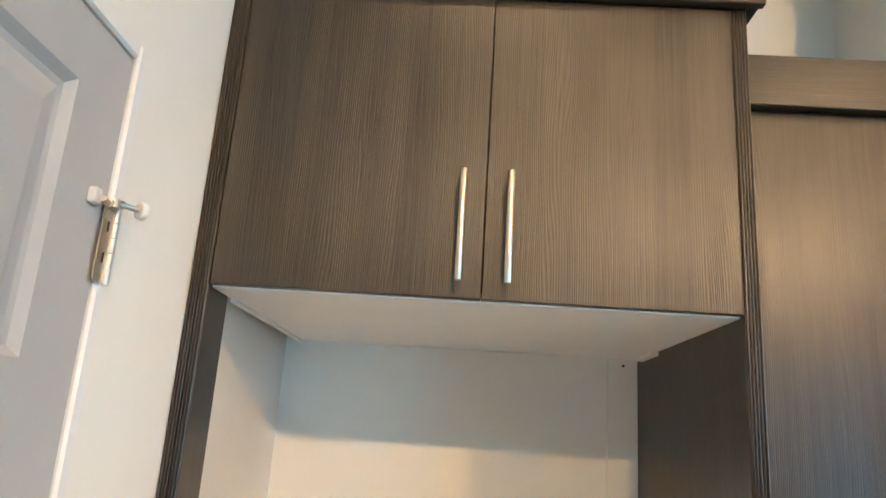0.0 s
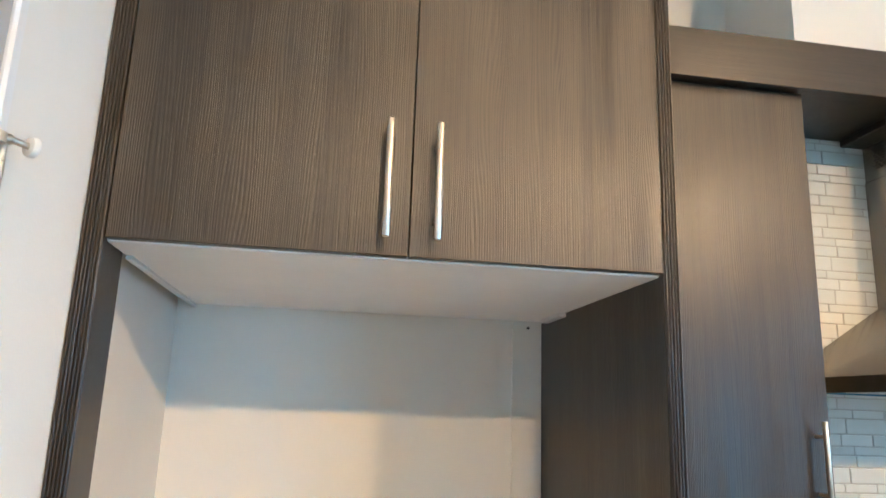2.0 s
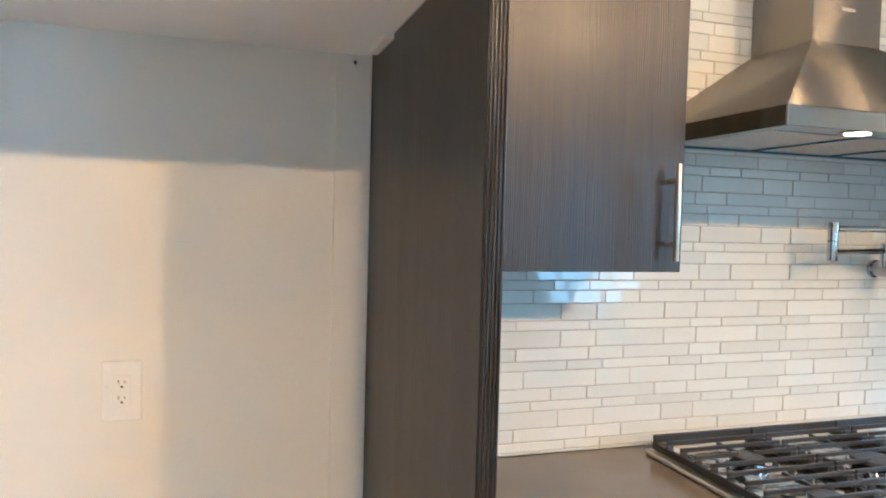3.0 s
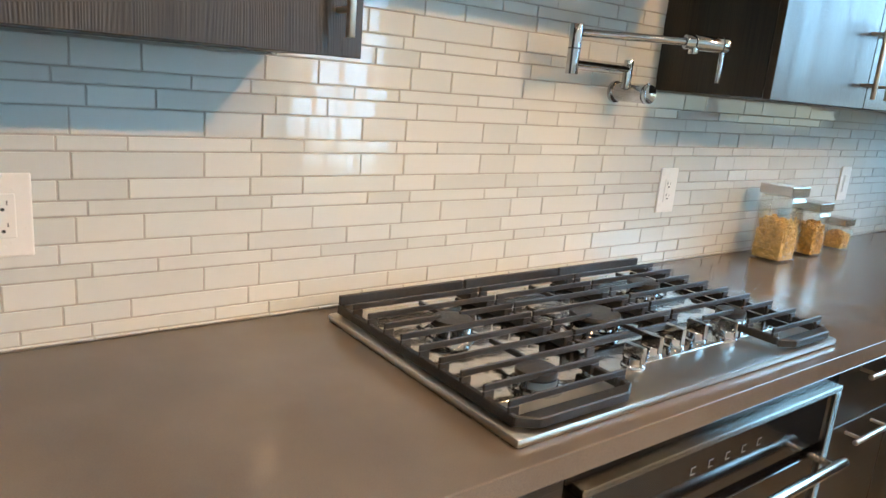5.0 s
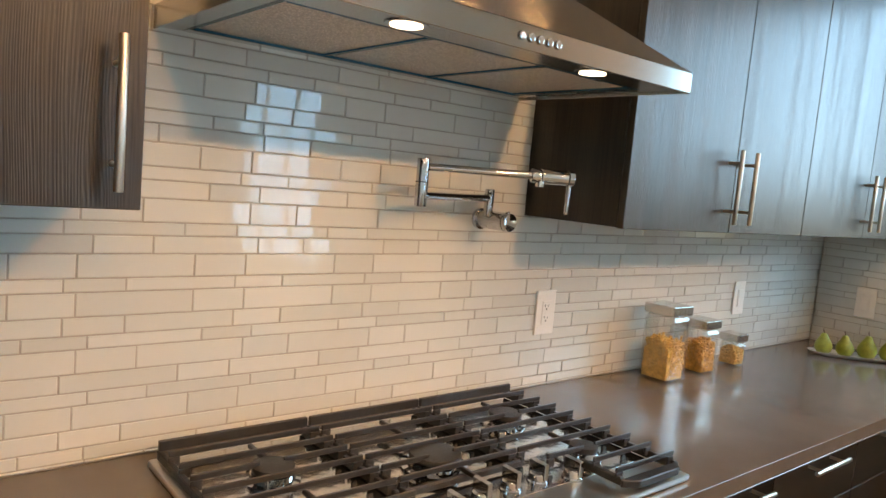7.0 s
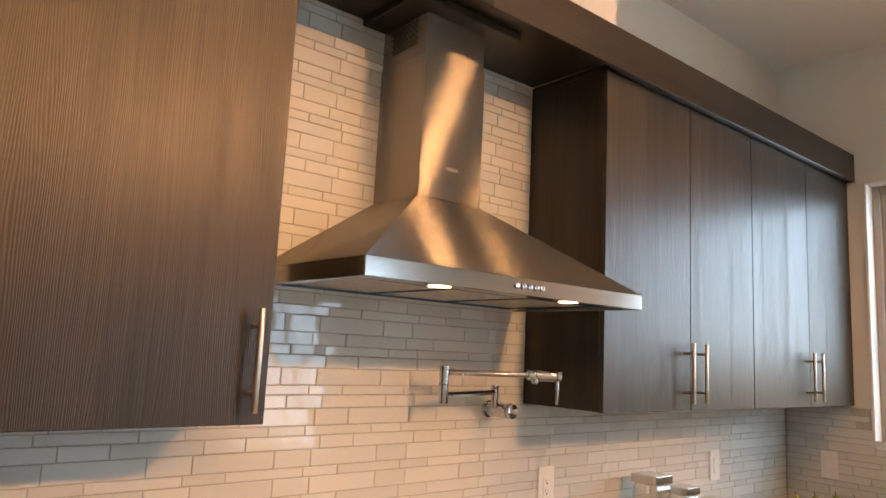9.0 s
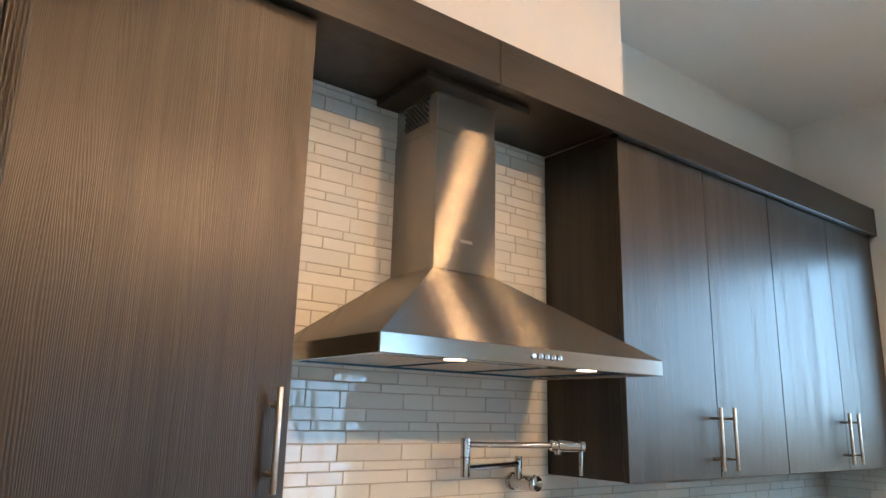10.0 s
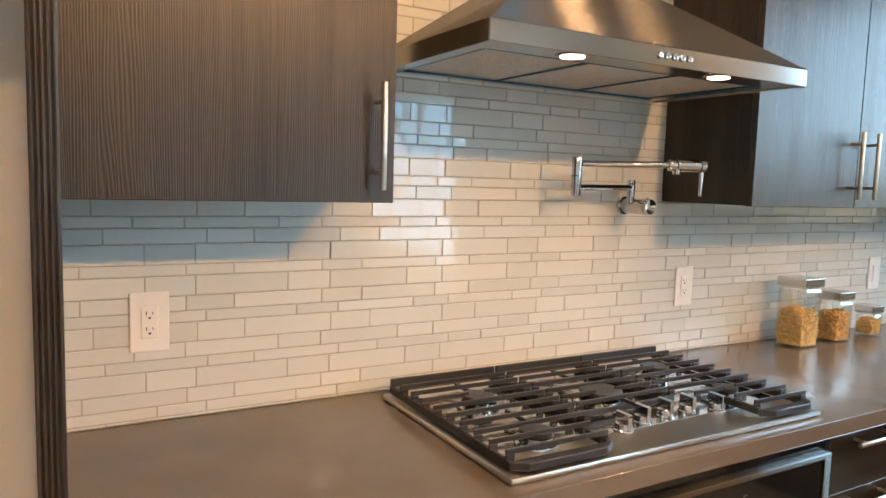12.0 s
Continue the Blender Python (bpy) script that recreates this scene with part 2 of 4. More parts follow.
def filter_mesh():
    """Fine aluminium filter mesh."""
    m, nt, p = material("filter_mesh")
    v = coords(nt, (1, 1, 1), 0.0)
    vo = node(nt, "ShaderNodeTexVoronoi", Scale=240.0)
    nt.links.new(v, vo.inputs["Vector"])
    nt.links.new(ramp(nt, vo.outputs["Distance"], [(0.15, (0.80, 0.76, 0.70)), (0.6, (0.45, 0.42, 0.39))]), p.inputs["Base Color"])
    p.inputs["Metallic"].default_value = 0.3
    p.inputs["Roughness"].default_value = 0.45
    bump(nt, p, vo.outputs["Distance"], 0.4, 0.001)
    return m


M_MESH = filter_mesh()
M_WELL = pressed_steel()

# ---------- mesh helpers ----------
ORIGIN = {}


def thing(name, at, label, category, group="", kind=""):
    ob = new(name)
    ob.empty_display_size = 0.05
    ob.location = at
    ORIGIN[ob.name] = Vector(at)
    return tagged(ob, label, category, group, kind)


def brush_map(me):
    """A map whose u runs up each face, across the level brush lines."""
    uv = me.uv_layers.new(name="brush")
    for f in me.polygons:
        side = Vector((0, 0, 1)).cross(f.normal)
        side = side.normalized() if side.length > 0.05 else Vector((1, 0, 0))
        up = f.normal.cross(side)
        for li in f.loop_indices:
            co = me.vertices[me.loops[li].vertex_index].co
            uv.data[li].uv = (co.dot(up), co.dot(side))


def finish(name, bm, mat, smooth=False):
    bmesh.ops.recalc_face_normals(bm, faces=bm.faces)
    me = bpy.data.meshes.new(name)
    bm.to_mesh(me)
    bm.free()
    me.materials.append(mat)
    if mat is M_STEEL:
        brush_map(me)
    if smooth:
        me.shade_smooth()
        me.set_sharp_from_angle(angle=radians(40))
    return me


def part(name, bm, mat, parent, label="", smooth=False):
    """One mesh, given in world coordinates, as a part of a thing (or of a part)."""
    org = ORIGIN[parent.name]
    bmesh.ops.translate(bm, verts=bm.verts, vec=-org)
    ob = new(name, finish(name, bm, mat, smooth))
    ob.parent = parent
    ORIGIN[ob.name] = org
    return tagged(ob, label)


def solid(name, bm, mat, label, category, kind="", group="", smooth=False, at=None):
    """A thing that is one mesh."""
    if at is None:
        lo = [min(v.co[i] for v in bm.verts) for i in range(3)]
        hi = [max(v.co[i] for v in bm.verts) for i in range(3)]
        at = ((lo[0] + hi[0]) / 2, (lo[1] + hi[1]) / 2, lo[2])
    bmesh.ops.translate(bm, verts=bm.verts, vec=-Vector(at))
    ob = new(name, finish(name, bm, mat, smooth))
    ob.location = at
    ORIGIN[ob.name] = Vector(at)
    return tagged(ob, label, category, group, kind)


def box(x0, x1, y0, y1, z0, z1, bev=0.0, bm=None, seg=1):
    own = bm is None
    b = bmesh.new()
    g = bmesh.ops.create_cube(b, size=1.0)
    bmesh.ops.scale(b, vec=(abs(x1 - x0), abs(y1 - y0), abs(z1 - z0)), verts=g["verts"])
    bmesh.ops.translate(b, vec=((x0 + x1) / 2, (y0 + y1) / 2, (z0 + z1) / 2), verts=g["verts"])
    if bev:
        bmesh.ops.bevel(b, geom=b.edges[:], offset=bev, segments=seg, affect="EDGES", profile=0.5)
    if own:
        return b
    return join(bm, b)


def join(bm, b):
    me = bpy.data.meshes.new("tmp")
    b.to_mesh(me)
    b.free()
    bm.from_mesh(me)
    bpy.data.meshes.remove(me)
    return bm


def tube(p, q, r, n=16, r2=None, bm=None, bev=0.0):
    """A capped cylinder or cone from p to q."""
    p, q = Vector(p), Vector(q)
    d = q - p
    b = bmesh.new()
    bmesh.ops.create_cone(b, cap_ends=True, segments=n, radius1=r, radius2=r if r2 is None else r2, depth=d.length)
    if bev:
        rim = [e for e in b.edges if abs(e.verts[0].co.z - e.verts[1].co.z) < 1e-6]
        bmesh.ops.bevel(b, geom=rim, offset=bev, segments=2, affect="EDGES", profile=0.5)
    rot = d.to_track_quat("Z", "Y").to_matrix().to_4x4()
    bmesh.ops.transform(b, matrix=Matrix.Translation((p + q) / 2) @ rot, verts=b.verts)
    return b if bm is None else join(bm, b)


def lathe(profile, at, n=20, sy=1.0):
    """A turned body round the upright axis through at; profile: (radius, height) from the bottom up."""
    b = bmesh.new()
    rings = []
    for r, z in profile:
        if r < 1e-5:
            rings.append([b.verts.new((at[0], at[1], at[2] + z))])
        else:
            rings.append([b.verts.new((at[0] + r * math.cos(2 * math.pi * i / n), at[1] + sy * r * math.sin(2 * math.pi * i / n), at[2] + z)) for i in range(n)])
    for a, c in zip(rings, rings[1:]):
        for i in range(n):
            j = (i + 1) % n
            if len(a) == 1 and len(c) > 1:
                b.faces.new((a[0], c[j], c[i]))
            elif len(c) == 1 and len(a) > 1:
                b.faces.new((a[i], a[j], c[0]))
            elif len(a) > 1:
                b.faces.new((a[i], a[j], c[j], c[i]))
    for ring, flip in ((rings[0], True), (rings[-1], False)):
        if len(ring) > 1:
            b.faces.new(ring[::-1] if flip else ring)
    return b


def prism(pts, z0, z1, bev=0.0):
    """A plan outline raised from z0 to z1."""
    b = bmesh.new()
    lo = [b.verts.new((x, y, z0)) for x, y in pts]
    hi = [b.verts.new((x, y, z1)) for x, y in pts]
    n = len(pts)
    b.faces.new(lo[::-1])
    b.faces.new(hi)
    for i in range(n):
        b.faces.new((lo[i], lo[(i + 1) % n], hi[(i + 1) % n], hi[i]))
    if bev:
        bmesh.ops.bevel(b, geom=b.edges[:], offset=bev, segments=1, affect="EDGES")
    return b

# ---------- the room's shell ----------
def wall_with_holes(name, axis, at, thick, u0, u1, z0, z1, holes, mat, label):
    """A wall in the plane axis = at, thickness outward; holes: (u0, u1, z0, z1), sorted along u, with room round each."""
    b = bmesh.new()

    def slab(a0, a1, c0, c1):
        if a1 - a0 < 1e-4 or c1 - c0 < 1e-4:
            return
        if axis == "x":
            box(at, at + thick, a0, a1, c0, c1, bm=b)
        else:
            box(a0, a1, at, at + thick, c0, c1, bm=b)

    u = u0
    for h0, h1, k0, k1 in holes:
        slab(u, h0, z0, z1)
        slab(h0, h1, z0, k0)
        slab(h0, h1, k1, z1)
        u = h1
    slab(u, u1, z0, z1)
    return solid(name, b, mat, label, "wall", "structure")


WIN_A = (-1.90, -0.40, 1.215, 2.43)
WIN_B = (-6.5, -4.5, 0.15, 2.38)
DOOR_A = (-1.862, -1.006, 0.0, 2.138)
wall_with_holes("wall_back", "y", YB, 0.14, WX0 - 0.14, WX1 + 0.14, 0, CEIL, [], M_WALL, "warm white painted kitchen wall behind the cabinets")
wall_with_holes("wall_right", "x", WX1, 0.16, YF, YB, 0, CEIL, [WIN_B, WIN_A], M_WALL, "warm white painted wall with a window over the counter")
wall_with_holes("wall_left", "x", WX0, -0.14, YF, YB, 0, CEIL, [DOOR_A], M_WALL, "white painted wall with a panelled door")
wall_with_holes("wall_front", "y", YF, -0.14, WX0 - 0.14, WX1 + 0.14, 0, CEIL, [], M_WALL, "plain warm white wall at the far end of the room")
solid("floor", box(WX0 - 0.14, WX1 + 0.16, YF - 0.14, YB + 0.14, -0.1, 0.0), M_FLOOR, "unseen wooden floor, toned pale to bounce warm light", "floor", "structure")
solid("ceiling", box(WX0 - 0.14, WX1 + 0.16, YF - 0.14, YB + 0.14, CEIL, CEIL + 0.1), M_CEIL, "flat white painted ceiling", "ceiling", "structure")
solid("wall_chase", box(-0.094, 1.035, -0.305, YB, 2.50, CEIL), M_WALL, "painted boxed duct chase above the range hood", "wall", "structure")
solid("wall_strip", box(-0.785, -0.705, 0.004, YB, 0.0, 1.853), M_WALL, "white painted strip at the edge of the fridge niche wall", "wall", "structure")


def window(name, rect, depth=0.10, bars=()):
    y0, y1, z0, z1 = rect
    w = thing(name, (WX1, (y0 + y1) / 2, z0), "tan framed window with clear panes in a white return", "window", kind="structure")
    f = 0.035
    x0, x1 = WX1 + depth - 0.03, WX1 + depth + 0.02
    for a in ((y0, y0 + f, z0, z1), (y1 - f, y1, z0, z1), (y0 + f, y1 - f, z0, z0 + f), (y0 + f, y1 - f, z1 - f, z1)):
        part("window_frame", box(x0, x1, a[0], a[1], a[2], a[3], 0.004), M_VINYL, w)
    g = 0.022
    for a in ((y0 + f, y0 + f + g, z0 + f, z1 - f), (y1 - f - g, y1 - f, z0 + f, z1 - f), (y0 + f + g, y1 - f - g, z0 + f, z0 + f + g), (y0 + f + g, y1 - f - g, z1 - f - g, z1 - f)):
        part("sash", box(x0 + 0.012, x1 - 0.008, a[0], a[1], a[2], a[3], 0.003), M_VINYL, w)
    for yb in bars:
        part("mullion", box(x0 + 0.012, x1 - 0.008, yb - 0.03, yb + 0.03, z0 + f + g, z1 - f - g, 0.003), M_VINYL, w)
    pane = part("pane", box(x0 + 0.026, x0 + 0.030, y0 + f + g, y1 - f - g, z0 + f + g, z1 - f - g), M_PANE, w)
    pane.visible_shadow = False
    e = 0.014
    for a in ((y0 - e, y0, z0 - e, z1 + e), (y1, y1 + e, z0 - e, z1 + e), (y0, y1, z0 - e, z0), (y0, y1, z1, z1 + e)):
        part("trim", box(WX1 - 0.010, WX1 - 0.0005, a[0], a[1], a[2], a[3], 0.002), M_TRIM, w)
    return w


window("window_1", WIN_A, bars=(-1.09,))
window("window_2", WIN_B, bars=(-5.85, -5.15))
solid("backdrop", box(WX1 + 1.0, WX1 + 1.02, -3.3, 1.6, -0.6, 4.4), M_OUT, "bright hazy sky above pale hills", "sky", "structure", at=(WX1 + 1.0, 0, 0))
solid("backdrop", box(WX1 + 1.0, WX1 + 1.02, -8.6, -3.301, -0.6, 4.4), M_OUT2, "bright hazy sky above low hills", "sky", "structure", at=(WX1 + 1.0, 0, 0))


# ---------- door in the left wall ----------
def interior_door():
    y0, y1, z0, z1 = DOOR_A
    d = thing("door_1", (WX0, (y0 + y1) / 2, 0), "closed six-panel interior door in a narrow frame", "door", kind="structure")
    j = 0.026
    for a in ((y0, y0 + j, 0, z1), (y1 - j, y1, 0, z1), (y0 + j, y1 - j, z1 - j, z1)):
        part("jamb", box(WX0 - 0.12, WX0 + 0.004, a[0], a[1], a[2], a[3], 0.004), M_TRIM, d)
    ya, yb, zt = y0 + j + 0.003, y1 - j - 0.003, z1 - j - 0.003
    xs, xi = WX0 - 0.002, WX0 - 0.040
    st, mid = 0.115, 0.10
    yc = (ya + yb) / 2
    rails = [(0.008, 0.24), (0.86, 1.02), (1.56, 1.68), (zt - 0.090, zt)]
    body = bmesh.new()
    box(xi, xs, ya, ya + st, 0.008, zt, bm=body)
    box(xi, xs, yb - st, yb, 0.008, zt, bm=body)
    box(xi, xs, yc - mid / 2, yc + mid / 2, 0.008, zt, bm=body)
    for c0, c1 in rails:
        box(xi, xs, ya + st, yc - mid / 2, c0, c1, bm=body)
        box(xi, xs, yc + mid / 2, yb - st, c0, c1, bm=body)
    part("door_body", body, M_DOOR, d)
    for (a0, a1) in ((ya + st, yc - mid / 2), (yc + mid / 2, yb - st)):
        for (r0, r1) in zip(rails, rails[1:]):
            c0, c1 = r0[1], r1[0]
            b = bmesh.new()
            # moulded edge sloping down to a groove, then the raised field
            def ring(inset, x):
                return [b.verts.new((x, a0 + inset, c0 + inset)), b.verts.new((x, a1 - inset, c0 + inset)), b.verts.new((x, a1 - inset, c1 - inset)), b.verts.new((x, a0 + inset, c1 - inset))]
            rs = [ring(0, xs), ring(0.012, xs - 0.010), ring(0.022, xs - 0.011), ring(0.05, xs - 0.004), ring(0.053, xs - 0.0035)]
            for p, q in zip(rs, rs[1:]):
                for i in range(4):
                    b.faces.new((p[i], p[(i + 1) % 4], q[(i + 1) % 4], q[i]))
            b.faces.new(rs[-1])
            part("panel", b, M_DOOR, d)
    for zh in (0.25, 1.06, 1.842):
        hg = part("hinge", box(WX0 - 0.004, WX0 + 0.0055, yb + 0.0005, yb + 0.0025, zh - 0.052, zh + 0.052), M_NICKEL, d, "satin nickel butt hinge")
        part("leaf", box(WX0 + 0.0045, WX0 + 0.0065, yb - 0.014, yb + 0.020, zh - 0.052, zh + 0.052), M_NICKEL, hg)
        for zs in (zh - 0.026, zh + 0.016):
            part("slot", box(WX0 + 0.0065, WX0 + 0.0072, yb - 0.002, yb + 0.0025, zs, zs + 0.014), M_SLOT, hg)
        for k in range(5):
            part("knuckle", tube((WX0 + 0.007, yb + 0.016, zh - 0.052 + k * 0.0209), (WX0 + 0.007, yb + 0.016, zh - 0.052 + k * 0.0209 + 0.0198), 0.0055, 14), M_NICKEL, hg, smooth=True)
    zh = 1.842 + 0.053
    stop = part("door_stop", tube((WX0 + 0.009, yb - 0.006, zh - 0.006), (WX0 + 0.009, yb - 0.006, zh + 0.006), 0.011, 14), M_NICKEL, d, "satin nickel hinge-pin door stop", True)
    hx, hy = WX0 + 0.009, yb - 0.006
    for ax, ay, az in ((0.020, 0.034, 0.003), (0.006, -0.034, -0.003)):
        mid = (hx + ax * 0.45, hy + ay * 0.45, zh + az)
        part("arm", tube((hx, hy, zh), mid, 0.0062, 12, bev=0.001), M_NICKEL, stop, smooth=True)
        tip = (hx + ax, hy + ay, zh + az)
        part("thread", tube(mid, tip, 0.0042, 10), M_NICKEL, stop, smooth=True)
        if ay > 0:
            part("rubber_tip", tube(tip, (tip[0] + 0.006, tip[1] + 0.008, tip[2]), 0.0125, 18, bev=0.002), M_RUBBER, stop, "white rubber tip", True)
        else:
            part("rubber_tip", box(WX0 - 0.002, WX0 + 0.010, tip[1] - 0.010, tip[1] + 0.008, zh - 0.011, zh + 0.010, 0.003, seg=2), M_RUBBER, stop, "white rubber pad")
    k = part("door_knob", lathe([(0.030, 0), (0.030, 0.006), (0.012, 0.012), (0.012, 0.035), (0.027, 0.045), (0.027, 0.060), (0.012, 0.068)], (0, 0, 0)), M_NICKEL, d, "satin nickel door knob", True)
    k.matrix_basis = Matrix.Translation(ORIGIN[d.name] * 0 + Vector((0, ya + 0.065 - (y0 + y1) / 2, 0.95))) @ Matrix.Rotation(radians(90), 4, "Y") @ Matrix.Translation(ORIGIN[d.name])


interior_door()


# ---------- cabinets ----------
def bar_handle(door, x, y, z0, z1, vertical=True, length=0.2, facing="y"):
    """Slim round bar pull on two posts, standing off the door by 4 cm. y: the door's face."""
    off = 0.036
    r = 0.0062
    if facing == "x":
        h = part("handle", tube((y - off, x, z0), (y - off, x, z1), r, 14, bev=0.001), M_NICKEL, door, "brushed nickel bar handle", True)
        for zz in (z0 + 0.035, z1 - 0.035):
            part("post", tube((y - off, x, zz), (y, x, zz), 0.0045, 10), M_NICKEL, h, smooth=True)
    elif vertical:
        h = part("handle", tube((x, y - off, z0), (x, y - off, z1), r, 14, bev=0.001), M_NICKEL, door, "brushed nickel bar handle", True)
        for zz in (z0 + 0.035, z1 - 0.035):
            part("post", tube((x, y - off, zz), (x, y, zz), 0.0045, 10), M_NICKEL, h, smooth=True)
    else:
        h = part("handle", tube((x - length / 2, y - off, z0), (x + length / 2, y - off, z0), r, 14, bev=0.001), M_NICKEL, door, "brushed nickel bar handle", True)
        for xx in (x - length / 2 + 0.035, x + length / 2 - 0.035):
            part("post", tube((xx, y - off, z0), (xx, y, z0), 0.0045, 10), M_NICKEL, h, smooth=True)
    return h


def slab_door(cab, x0, x1, yf, z0, z1, mat=None, t=0.019):
    return part("door", box(x0, x1, yf, yf + t, z0, z1, 0.0012), mat or M_WOOD, cab, "flat dark wood-grain laminate door")


# tall fridge surround
sur = thing("fridge_surround", (-1.16, -0.36, 0), "dark wood-grain laminate surround round an empty fridge niche", "cabinet panel")
part("side_panel", box(-0.7035, -0.6885, -0.716, YB - 0.002, 0.0, 2.456, 0.001), M_WOOD, sur)
part("edge_strip", box(-0.688, -0.6745, -0.720, -0.680, 0.0, 2.456, 0.0015), M_WOOD, sur)
part("side_panel", box(-0.688, -0.677, -0.679, YB - 0.002, 0.0, 2.456, 0.001), M_WOOD, sur)
part("edge_strip", box(-1.667, -1.6335, -0.720, -0.612, 0.0, 2.456, 0.0015), M_WOOD, sur)

# fluted edge strips
for e0, e1 in ((-0.7032, -0.6750), (-1.6668, -1.6338)):
    n = round((e1 - e0) / 0.0056)
    for k in range(n):
        f0 = e0 + (e1 - e0) * k / n
        part("flute", box(f0 + 0.0008, f0 + (e1 - e0) / n - 0.0008, -0.7235, -0.7203, 0.02, 2.454, 0.0012), M_WOOD, sur)

# cabinet over the niche
fc = thing("fridge_cabinet", (-1.163, -0.35, 1.853), "closed dark laminate two-door cabinet above the fridge niche", "cabinet")
part("body", box(-1.633, -0.7045, -0.700, YB - 0.002, 1.872, 2.456), M_WOOD, fc)
part("bottom_panel", box(-1.633, -0.7045, -0.703, YB - 0.002, 1.853, 1.8715, 0.001), M_MELAMINE, fc, "white melamine underside")
part("ledger", box(-1.632, -1.620, -0.60, YB - 0.002, 1.845, 1.8525, 0.001), M_MELAMINE, fc)
part("filler", box(-0.724, -0.7045, -0.20, -0.05, 1.843, 1.8525), M_MELAMINE, fc)
for x0, x1, hx in ((-1.6305, -1.1568, -1.198), (-1.1552, -0.7058, -1.114)):
    bar_handle(slab_door(fc, x0, x1, -0.725, 1.856, 2.450), hx, -0.725, 1.880, 2.082)
part("crown_board", box(-1.667, -0.647, -0.748, -0.729, 2.450, 2.574, 0.0015), M_WOODH, fc)
part("crown_board", box(-0.666, -0.647, -0.7285, YB - 0.002, 2.462, 2.574, 0.001), M_WOODH, fc)
part("crown_underside", box(-1.667, -0.6665, -0.7285, YB - 0.002, 2.4605, 2.482), M_WOOD, fc)


def upper(name, x0, x1, label, doors, handles):
    c = thing(name, ((x0 + x1) / 2, -0.15, 1.388), label, "cabinet", "wall cabinets")
    part("body", box(x0, x1, -0.297, YB - 0.002, 1.390, 2.452, 0.001), M_WOOD, c)
    ds = [slab_door(c, a, b, -0.317, 1.388, 2.449) for a, b in doors]
    for i, hx in handles:
        bar_handle(ds[i], hx, -0.317, 1.413, 1.613)
    return c


upper("wall_cabinet", -0.6738, -0.097, "closed dark laminate single-door wall cabinet beside the hood", [(-0.6725, -0.0975)], [(0, -0.136)])
UX = [0.978, 1.457, 1.905, 2.400, 2.866]
upper("wall_cabinet", UX[0], UX[2] - 0.0005, "closed dark laminate two-door wall cabinet beside the hood", [(UX[0] + 0.0005, UX[1] - 0.0015), (UX[1] + 0.0015, UX[2] - 0.002)], [(0, UX[1] - 0.041), (1, UX[1] + 0.041)])
upper("wall_cabinet", UX[2] + 0.0005, UX[4], "closed dark laminate two-door wall cabinet in the corner", [(UX[2] + 0.002, UX[3] - 0.0015), (UX[3] + 0.0015, UX[4] - 0.001)], [(0, UX[3] - 0.041), (1, UX[3] + 0.041)])

cr = thing("crown_board", (1.1, -0.2, 2.452), "dark laminate crown board along the wall cabinets", "crown moulding")
part("front_board", box(-0.6735, 0.4395, -0.354, -0.335, 2.4475, 2.582, 0.0015), M_WOODH, cr)
part("front_board", box(0.4405, 2.846, -0.354, -0.335, 2.4475, 2.582, 0.0015), M_WOODH, cr)
part("end_board", box(2.847, 2.866, -0.354, YB - 0.002, 2.4475, 2.582, 0.001), M_WOODH, cr)
part("soffit", box(-0.0965, 0.9775, -0.3345, YB - 0.002, 2.476, 2.494), M_WOOD, cr, "dark laminate soffit panel over the hood")
part("top_panel", box(-0.6735, -0.097, -0.3345, YB - 0.002, 2.4535, 2.470), M_WOOD, cr)
part("top_panel", box(0.978, 2.8465, -0.3345, YB - 0.002, 2.4535, 2.470), M_WOOD, cr)


# ---------- base run ----------
def base(name, x0, x1, label, fronts):
    """fronts: (x0, x1, z0, z1, handle) on the face at y = -0.615; handle: None, 'h' or 'v'."""
    c = thing(name, ((x0 + x1) / 2, -0.33, 0), label, "cabinet", "base cabinets")
    part("body", box(x0, x1, -0.593, YB - 0.002, 0.10, 0.872), M_WOOD, c)
    part("toe_kick", box(x0, x1, -0.535, -0.10, DZ, 0.099), M_BLACK, c)
    for a0, a1, c0, c1, h in fronts:
        d = part("drawer_front" if h == "h" else "door", box(a0, a1, -0.615, -0.596, c0, c1, 0.0012), M_WOODH if h == "h" else M_WOOD, c)
        if h == "h":
            bar_handle(d, (a0 + a1) / 2, -0.615, c1 - 0.024 if c1 - c0 < 0.3 else c1 - 0.05, 0, vertical=False, length=min(0.2, (a1 - a0) * 0.66))
        elif h == "v":
            bar_handle(d, a1 - 0.045, -0.615, c1 - 0.26, c1 - 0.06)
    c.location.z -= DZ
    return c


base("base_cabinet", -0.672, -0.2105, "closed dark laminate base cabinet under the counter", [(-0.658, -0.2125, 0.105, 0.866, "v")])
base("base_cabinet", -0.2095, 0.096, "dark laminate drawer base with bar handles", [(-0.2080, 0.0945, 0.715, 0.866, "h"), (-0.2080, 0.0945, 0.415, 0.712, "h"), (-0.2080, 0.0945, 0.105, 0.412, "h")])
base("base_cabinet", 0.924, 1.260, "dark laminate drawer base with bar handles", [(0.926, 1.2585, 0.715, 0.866, "h"), (0.926, 1.2585, 0.415, 0.712, "h"), (0.926, 1.2585, 0.105, 0.412, "h")])
base("base_cabinet", 1.261, 2.25, "dark laminate base with drawers above doors", [(1.263, 1.755, 0.715, 0.866, "h"), (1.758, 2.248, 0.715, 0.866, "h"), (1.263, 1.755, 0.105, 0.712, "v"), (1.758, 2.248, 0.105, 0.712, "v")])
